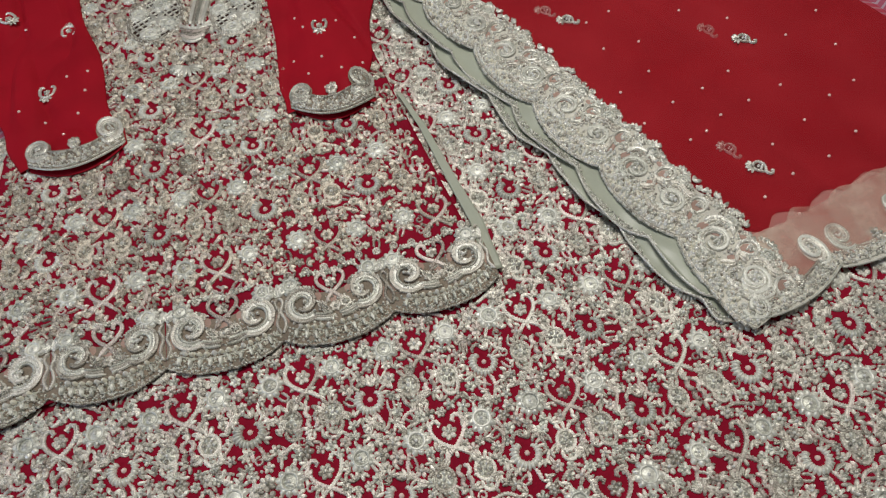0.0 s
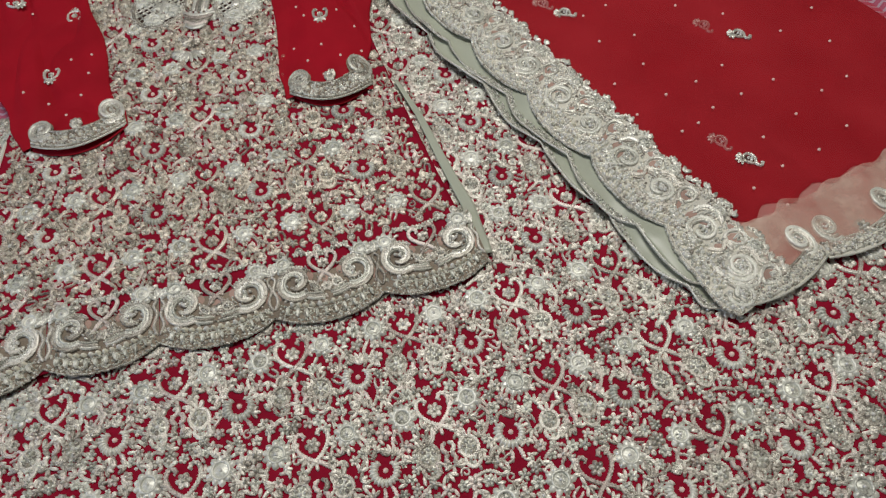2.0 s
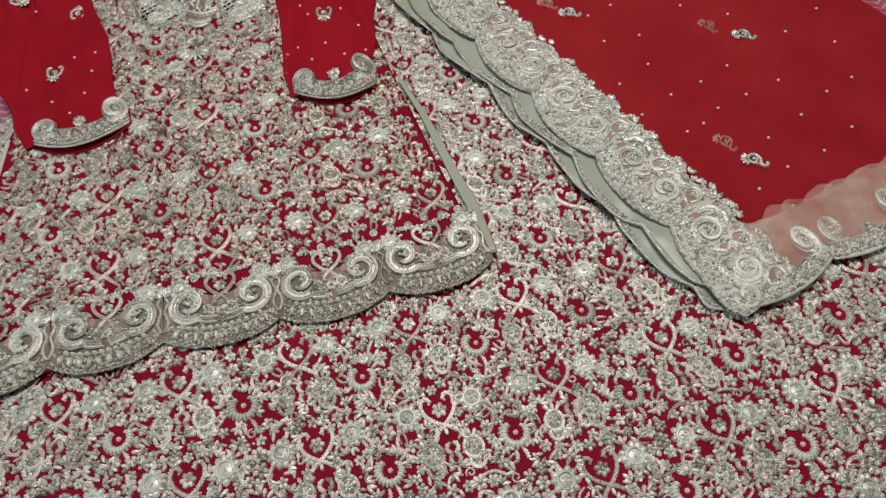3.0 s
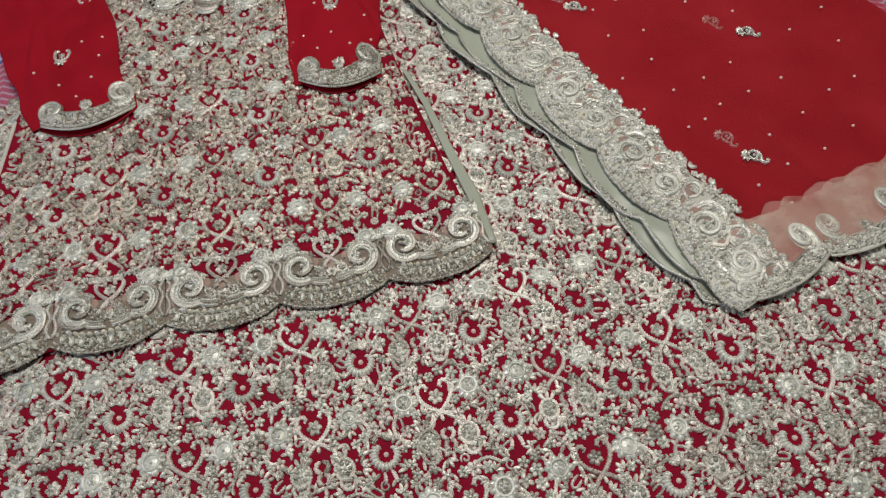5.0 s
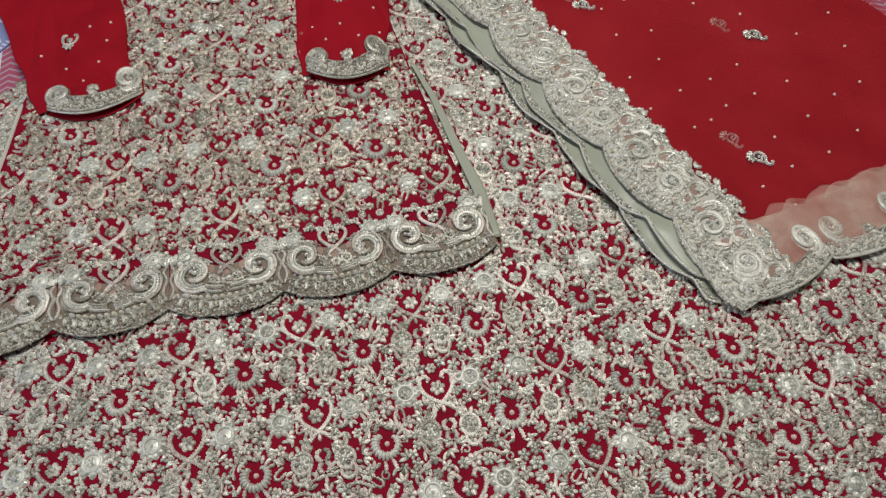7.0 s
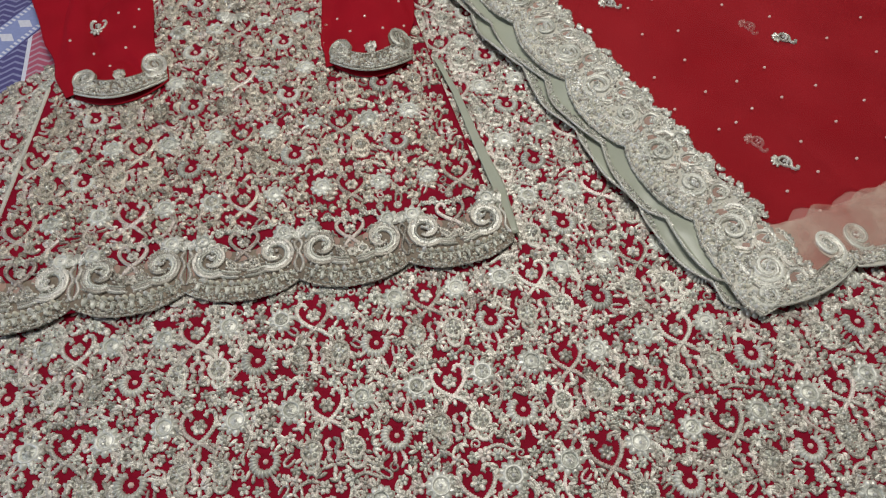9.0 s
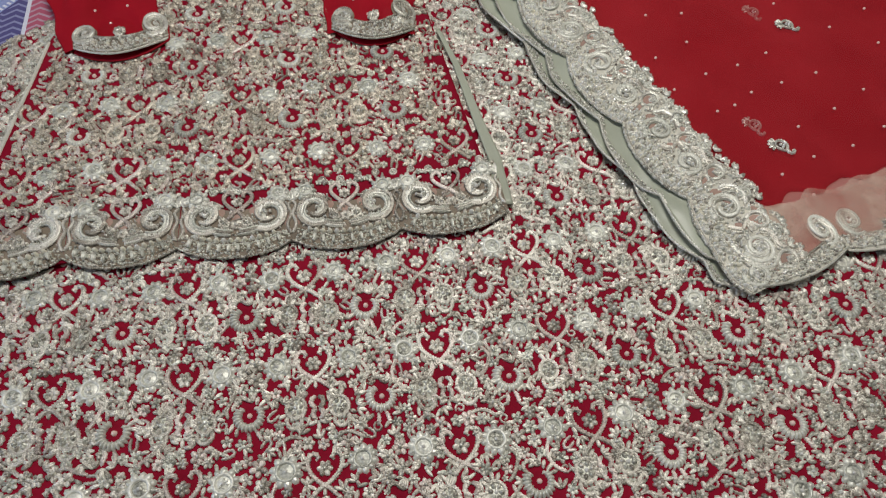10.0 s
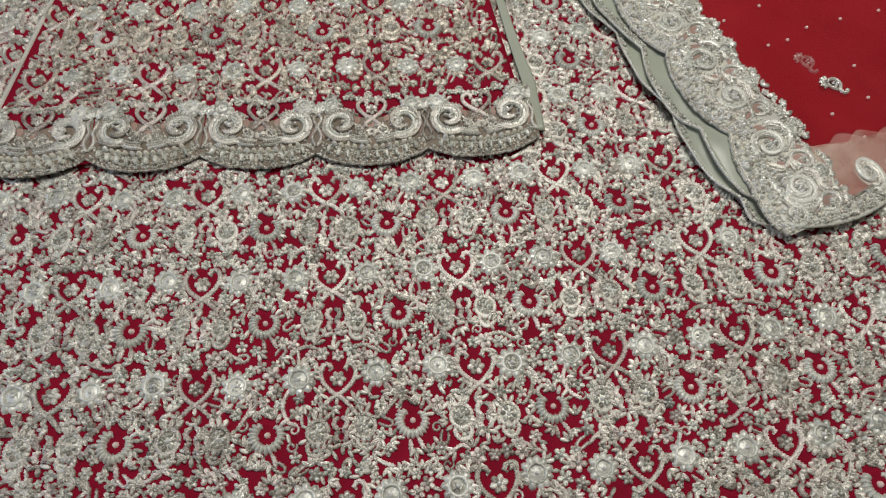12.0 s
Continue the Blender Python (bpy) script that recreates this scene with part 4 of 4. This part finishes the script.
embroider(skirt, lattice_skirt, [(i, j) for i in range(-7, 7) for j in range(-6, 5)] + [(i, j) for i in range(0, 6) for j in range(5, 8)], ok_skirt, z_skirt, "skirt")
embroider(kameez, lattice_kameez, [(i, j) for i in range(-5, 2) for j in range(-5, 2)], ok_kameez, z_kameez, "kameez")


# neck yoke: silver net with a tasselled crest, let into the front panel
def neck_yoke():
    yoke = part("neck_yoke", None, kameez, "silver net neck insert with a tassel crest")
    for cx, cy, rx, ry in ((-440, 562, 38, 52), (-322, 568, 34, 48)):
        k, g = Kit(), Kit()
        for i in range(-9, 10):
            for slope in (-1, 1):
                pts = [(x, cy + slope * (x - cx) + i * 12) for x in range(cx - rx, cx + rx + 1, 4)]
                pts = [(x, y) for x, y in pts if ((x - cx) / rx) ** 2 + ((y - cy) / ry) ** 2 < 1]
                if len(pts) > 1:
                    k.rope(pts, 1.3, B_, 2.4, 2.0, 0.1, smooth=False)
        rim = [(cx + rx * math.cos(a * math.pi / 12), cy + ry * math.sin(a * math.pi / 12)) for a in range(25)]
        k.rope(rim, 2.6, S_, 1.5, 1.3, taper=False)
        for a in range(0, 24):
            k.floret(rim[a][0] * 1.0, rim[a][1], 5.6, S_ if a % 2 else B_, random.Random(a), 5, 1.5)
        for q in range(5):
            k.leaf(cx + 4, cy - 4, 72 * q, 16, 9, 3.5, B_, 2.6)
        for dx, dy, q in ((0, -34, 1.2), (-26, 8, 1.1), (24, -12, 1.15), (4, 30, 1.2)):
            k.place(motif_flower(random.Random(dx)), ((q, 0), (0, q)), cx + dx, cy + dy, 2.6)
        g.add(np.array([(cx, cy, 2.2)] + [(x, y, 1.8) for x, y in rim[:24]], float), [(0, 1 + q, 1 + (q + 1) % 24) for q in range(24)], DN_)
        part("net", k.mesh("net", z_kameez), yoke, "open silver net", kind="stuff")
        part("net_backing", g.mesh("net_backing", z_kameez), yoke)
    c = Kit()
    for i in range(5):
        c.rope([(-390 + 6 * i, 690), (-388 + 5 * i, 600), (-386 + 4.4 * i, 545)], 2.2, (B_, S_, D_, S_, B_)[i], 3.0, 1.6)
    for i in range(5):
        y = 538 - 7 * i
        w = 24 - 2.2 * i
        c.rope([(-377 - w, y + 5), (-377 - w * 0.5, y - 1), (-377, y - 3), (-377 + w * 0.5, y - 1), (-377 + w, y + 5)], 2.3, (B_, R_, S_, R_, B_)[i], 3.0, 1.3)
    for i in range(4):
        c.dome(-389 + 8 * i, 541, 2.6, 3, X_, 3)
    for i in range(9):
        a = -90 + (i - 4) * 20
        c.leaf(-375 + 3 * math.cos(radians(a)), 458, a, 22, 5.0, 3.0, B_, 2.0)
        c.leaf(-375, 478, -90 + (i - 4) * 26, 14, 4.0, 3.0, S_, 3.0)
    part("crest", c.mesh("crest", z_kameez), yoke)


neck_yoke()


# sleeves: flattened tubes, with a cuff, sprigs and pearls
def sleeve(left, right, cuff_at, cuff_angle, cuff_kit, butis, pearls, tall):
    ob = part("sleeve", None, kameez, "scarlet georgette sleeve with a scrolled silver cuff")

    def spread(b):
        p, q = Vector(on_line(left, b)), Vector(on_line(right, b))
        side = (q - p).normalized() * min(1.0, b * 8)
        return p + side * 0.011 * noise.noise((b * 7, 1.5, left[0][0] * 9)), q + side * 0.011 * noise.noise((b * 7, 6.5, left[0][0] * 9))

    def height(a, b):
        p, q = spread(b)
        w = (p + q) / 2
        x, y = p.lerp(q, a)
        bulge = tall * (1 - abs(2 * a - 1) ** 3.0)
        return 0.0065 + z_kameez(x, y) * 0.3 + bulge\
            + (0.014 * noise.noise((x * 17 + y * 5, y * 5, w.x * 3)) - 0.007 * max(0.0, 1 - abs(noise.noise((x * 17 + y * 7, y * 5, 5 + w.x))) * 4)) * (1 - abs(2 * a - 1) ** 4) * min(1.0, b * 9)

    us, vs = steps(0, 1, 48), steps(0, 1, 80)
    v, f = [], []
    for b in vs:
        p, q = spread(b)
        for a in us:
            x, y = p.lerp(q, a)
            v.append((x, y, height(a, b)))
        for a in us:
            x, y = p.lerp(q, a)
            v.append((x, y, 0.0065 + z_kameez(x, y) * 0.3 - 0.002))
    n, row = len(us), 2 * len(us)
    for j in range(len(vs) - 1):
        for i in range(n - 1):
            o = j * row + i
            f.append((o, o + 1, o + 1 + row, o + row))
            f.append((o + n + 1, o + n, o + n + row, o + n + 1 + row))
        o = j * row
        f.append((o + n, o, o + row, o + n + row))
        f.append((o + n - 1, o + 2 * n - 1, o + 2 * n - 1 + row, o + n - 1 + row))
    me = bpy.data.meshes.new("sleeve_cloth")
    me.from_pydata(v, [], f)
    me.materials.append(SLEEVE_RED)
    me.polygons.foreach_set("use_smooth", [True] * len(f))
    me.update()
    part("sleeve_cloth", me, ob)
    tops = np.array([w for q, w in enumerate(v) if q % row < n])

    def surface(x, y, cloud=tops):
        return cloud[((cloud[:, 0] - x) ** 2 + (cloud[:, 1] - y) ** 2).argmin(), 2]

    c, si = math.cos(radians(cuff_angle)), math.sin(radians(cuff_angle))
    laid = Kit()
    laid.place(cuff_kit, ((c, -si), (si, c)), cuff_at[0] * 1000, cuff_at[1] * 1000)
    p0, q0 = spread(0.06)
    axis = (q0 - p0).normalized()

    def cuff_z(x, y):
        a = min(1.0, max(0.0, (Vector((x, y)) - p0).dot(axis) / (q0 - p0).length))
        return max(0.0072 + tall * (1 - abs(2 * a - 1) ** 3.0), surface(x, y, tops[:n * 26]) + 0.0012)

    width = (q0 - p0).length * 1000

    def lip_at(a, b):
        u = (a - 0.5) * width * 0.88
        w = -26 * (1 - (2 * a - 1) ** 2) - 3 + 28 * b
        return cuff_at[0] + (c * u - si * w) * 0.001, cuff_at[1] + (si * u + c * w) * 0.001

    sheet("sleeve_back", steps(0, 1, 24), steps(0, 1, 6), lip_at, lambda x, y: z_kameez(x, y) + 0.0052, SLEEVE_RED, ob, "red back of the sleeve under the cuff", 0.0012)
    part("cuff", laid.mesh("cuff", cuff_z), ob, "silver scrolled cuff")
    for k, (x, y, a) in enumerate(butis):
        part("sprig", MESH["sprig"][k % 3], ob, "silver wire sprig", Matrix.Translation((x, y, surface(x, y) + 0.0004)) @ Matrix.Rotation(radians(a), 4, "Z") @ Matrix.Scale(1.05, 4))
    for x, y in pearls:
        part("pearl", PEARL_MESH, ob, "", Matrix.Translation((x, y, surface(x, y))))
    return ob


kit = Kit()
kit.dome(0, 0, 2.1, 1.7, P_)
PEARL_MESH = kit.mesh("pearl")

sleeve([(-0.552, 0.278), (-0.620, 0.372), (-0.708, 0.53), (-0.79, 0.67), (-0.88, 0.82)], [(-0.430, 0.316), (-0.468, 0.399), (-0.522, 0.52), (-0.59, 0.67), (-0.66, 0.82)],
       (-0.484, 0.302), 20, CUFFS[0], [(-0.556, 0.413, 10), (-0.565, 0.545, 200), (-0.655, 0.565, 60)],
       [(-0.627, 0.546), (-0.575, 0.474), (-0.538, 0.444), (-0.509, 0.450), (-0.503, 0.413), (-0.579, 0.375), (-0.542, 0.358), (-0.501, 0.371), (-0.512, 0.337), (-0.548, 0.312), (-0.557, 0.517)], 0.008)
sleeve([(-0.224, 0.358), (-0.243, 0.42), (-0.275, 0.585), (-0.29, 0.69), (-0.33, 0.82)], [(-0.108, 0.372), (-0.118, 0.45), (-0.122, 0.56), (-0.11, 0.69), (-0.09, 0.82)],
       (-0.164, 0.374), 9, CUFFS[1], [(-0.191, 0.511, 5), (-0.19, 0.62, 40)],
       [(-0.230, 0.538), (-0.169, 0.525), (-0.224, 0.453), (-0.183, 0.448), (-0.141, 0.490), (-0.200, 0.422), (-0.154, 0.422), (-0.215, 0.513), (-0.128, 0.441), (-0.175, 0.394)], 0.007)


# ---- dupatta ----
dupatta = thing("dupatta", "folded red chiffon veil with heavy silver borders over the skirt", "veil")


def sn(s, n):
    p = ALONG * s + ACROSS * n
    return p.x, p.y


def hem_s(n):
    """Where the folded veil ends along its length."""
    return 0.130 + 0.15 * (n - 0.325)


def veil_at(n0, n1, s1):
    def at(a, b):
        n = n0 + (n1 - n0) * a
        s = -0.80 + (s1 + hem_s(n) + 0.80) * b
        return sn(s, n)
    return at


def under_at(a, b):
    n = 0.30 + 0.478 * a
    q = (n / 0.062 + 0.2) % 1.0
    s1 = 0.063 + 0.15 * (n - 0.357) - 0.012 * abs(math.sin(math.pi * q)) + 0.006 * noise.noise((n * 40, 0, 0))
    return sn(-0.80 + (s1 + 0.80) * b, n)


sheet("under_layer", steps(0, 1, 120), steps(0, 1, 90), under_at, lambda x, y: z_dupatta(x, y) - 0.0040, UNDER_RED, dupatta, "red inner layers of the folded veil")


def pale_at(a, b):
    n = 0.29 + 0.49 * a
    s1 = hem_s(n) - 0.004
    s0 = s1 - 0.126
    return sn(s0 + (s1 - s0) * b, n)


sheet("hem_backing", steps(0, 1, 60), steps(0, 1, 10), pale_at, lambda x, y: z_dupatta(x, y) - 0.0062, VEIL_BACK, dupatta, "pale rose organza behind the hem")
sheet("chiffon", steps(0, 1, 70), steps(0, 1, 110), veil_at(0.29, 0.782, -0.005), z_dupatta, CHIFFON, dupatta, "sheer red chiffon top layer", 0)



def ruffle_at(reach, phase):
    def at(a, b):
        n = 0.33 + 0.45 * a
        s1 = hem_s(n) - 0.004
        s0 = 0.066 + 0.13 * (n - 0.357) - reach * (0.4 + 0.5 * abs(math.sin(n * 61 + phase)) + 2.2 * noise.noise((n * 31, phase, 0)))
        return sn(s0 + (s1 - s0) * b, n)
    return at


for reach, phase, lift in ((0.001, 0.3, 0.0010), (0.006, 1.9, 0.0024)):
    sheet("organza_ruffle", steps(0, 1, 110), steps(0, 1, 14), ruffle_at(reach, phase), lambda x, y, lift=lift, phase=phase: z_dupatta(x, y) + lift + 0.0012 * noise.noise((x * 70 + y * 30, y * 24, phase)), ORGANZA, dupatta, "sheer pale rose organza ruffle", 0)

# backing layers that show past the border, each with a beaded edge
for n0, deep, phase, drop, end in ((0.226, 0.010, 0.35, 0.0075, 0.124), (0.236, 0.012, 0.05, 0.0035, 0.098)):
    def edge_n(s, n0=n0, deep=deep, phase=phase, end=end):
        q = ((s / 0.125 + phase) % 1.0) * 2 - 1
        return n0 + 0.030 * max(0.0, (s - end + 0.022) / 0.022) ** 2 + 0.008 * max(0.0, (s - 0.06) / 0.06) + deep * abs(q) ** 2.2 + 0.009 * noise.noise((s * 9, n0 * 50, 0))

    def lay_at(a, b, edge_n=edge_n, end=end):
        s = -0.80 + (0.80 + end) * b
        e = edge_n(s)
        return sn(s, e + (0.32 - e) * a)

    def lay_z(x, y, drop=drop):
        s, n = dup_sn(x, y)
        return max(0.0015, z_dupatta(x, y) - drop + 0.0060 * noise.noise((s * 20, n * 26, drop * 900)))

    lay = sheet("satin_layer", steps(0, 1, 16), steps(0, 1, 160), lay_at, lay_z, SATIN, dupatta, "sage satin backing layer", 0.001)
    k = Kit()
    pts = [sn(-0.62 + (0.62 + end) * t / 420, edge_n(-0.62 + (0.62 + end) * t / 420)) for t in range(421)]
    k.rope([(x * 1000, y * 1000) for x, y in pts], 1.2, B_, 0.6, 1.0, 0.35, smooth=False)
    scatter = random.Random(int(n0 * 1000))
    for t in range(2600):
        s = -0.62 + (0.62 + end) * scatter.random()
        off = 1.5 + 13.0 * scatter.random() ** 1.5
        if 0.9 * noise.noise((s * 11, 0.4, n0 * 40)) < off * 0.075 - 0.40:
            continue
        x, y = sn(s, edge_n(s) + 0.001 * off)
        k.dome(x * 1000, y * 1000, scatter.uniform(0.9, 1.5), 1.6, scatter.choice((S_, D_, B_, B_)), 0.3)
    part("beaded_edge", k.mesh("beaded_edge", lay_z), lay, "silver beaded edge")

border = part("side_border", None, dupatta, "wide silver border of scrolls and beads")
B_ANGLE = math.degrees(math.atan2(ALONG.y, ALONG.x))
for k in range(7):
    x, y = sn(0.0755 - 0.125 * k, 0.270)
    part("scallop", laid_bay(BORDER_BAYS[k % 3] if k else TIP_BAY, x, y, B_ANGLE, 1.0, 1.0, lambda x, y: z_dupatta(x, y) + 0.0006), border)

# hem border: paired scrolls along the lower end
hem_b = part("hem_border", None, dupatta, "silver scrolled hem border")
for k, (x, y, a) in enumerate(((0.352, 0.070, 31), (0.459, 0.123, 26), (0.568, 0.176, 26), (0.677, 0.229, 26))):
    m = Matrix.Translation((x, y, z_dupatta(x, y) - (0.0 if k == 0 else 0.0005))) @ Matrix.Rotation(radians(a), 4, "Z")
    part("scroll", HEM_SCROLLS[k % 2], hem_b, "", m)

# sprigs on the top layer, fainter ones of the layer beneath, and pearls
for x, y, a, drop in ((0.158, 0.504, -20, 0.0005), (0.392, 0.455, -25, 0.0005), (0.348, 0.230, -30, 0.0005), (0.351, 0.479, -60, -0.0036), (0.323, 0.262, -55, -0.0036), (0.130, 0.530, -40, -0.0036)):
    part("sprig", MESH["buti"][int(x * 100) % 3], dupatta, "silver wire sprig", Matrix.Translation((x, y, z_dupatta(x, y) + drop)) @ Matrix.Rotation(radians(a), 4, "Z"))
for x, y in ((0.184, 0.498), (0.219, 0.521), (0.318, 0.518), (0.381, 0.498), (0.452, 0.461), (0.510, 0.510), (0.512, 0.438), (0.249, 0.455), (0.199, 0.442), (0.251, 0.396), (0.355, 0.393),
             (0.415, 0.365), (0.513, 0.371), (0.472, 0.345), (0.208, 0.360), (0.313, 0.361), (0.366, 0.338), (0.270, 0.338), (0.325, 0.315), (0.228, 0.305), (0.426, 0.303), (0.483, 0.283),
             (0.301, 0.289), (0.279, 0.277), (0.375, 0.265), (0.436, 0.244), (0.385, 0.219), (0.344, 0.188), (0.377, 0.165)):
    part("pearl", PEARL_MESH, dupatta, "", Matrix.Translation((x, y, z_dupatta(x, y))))
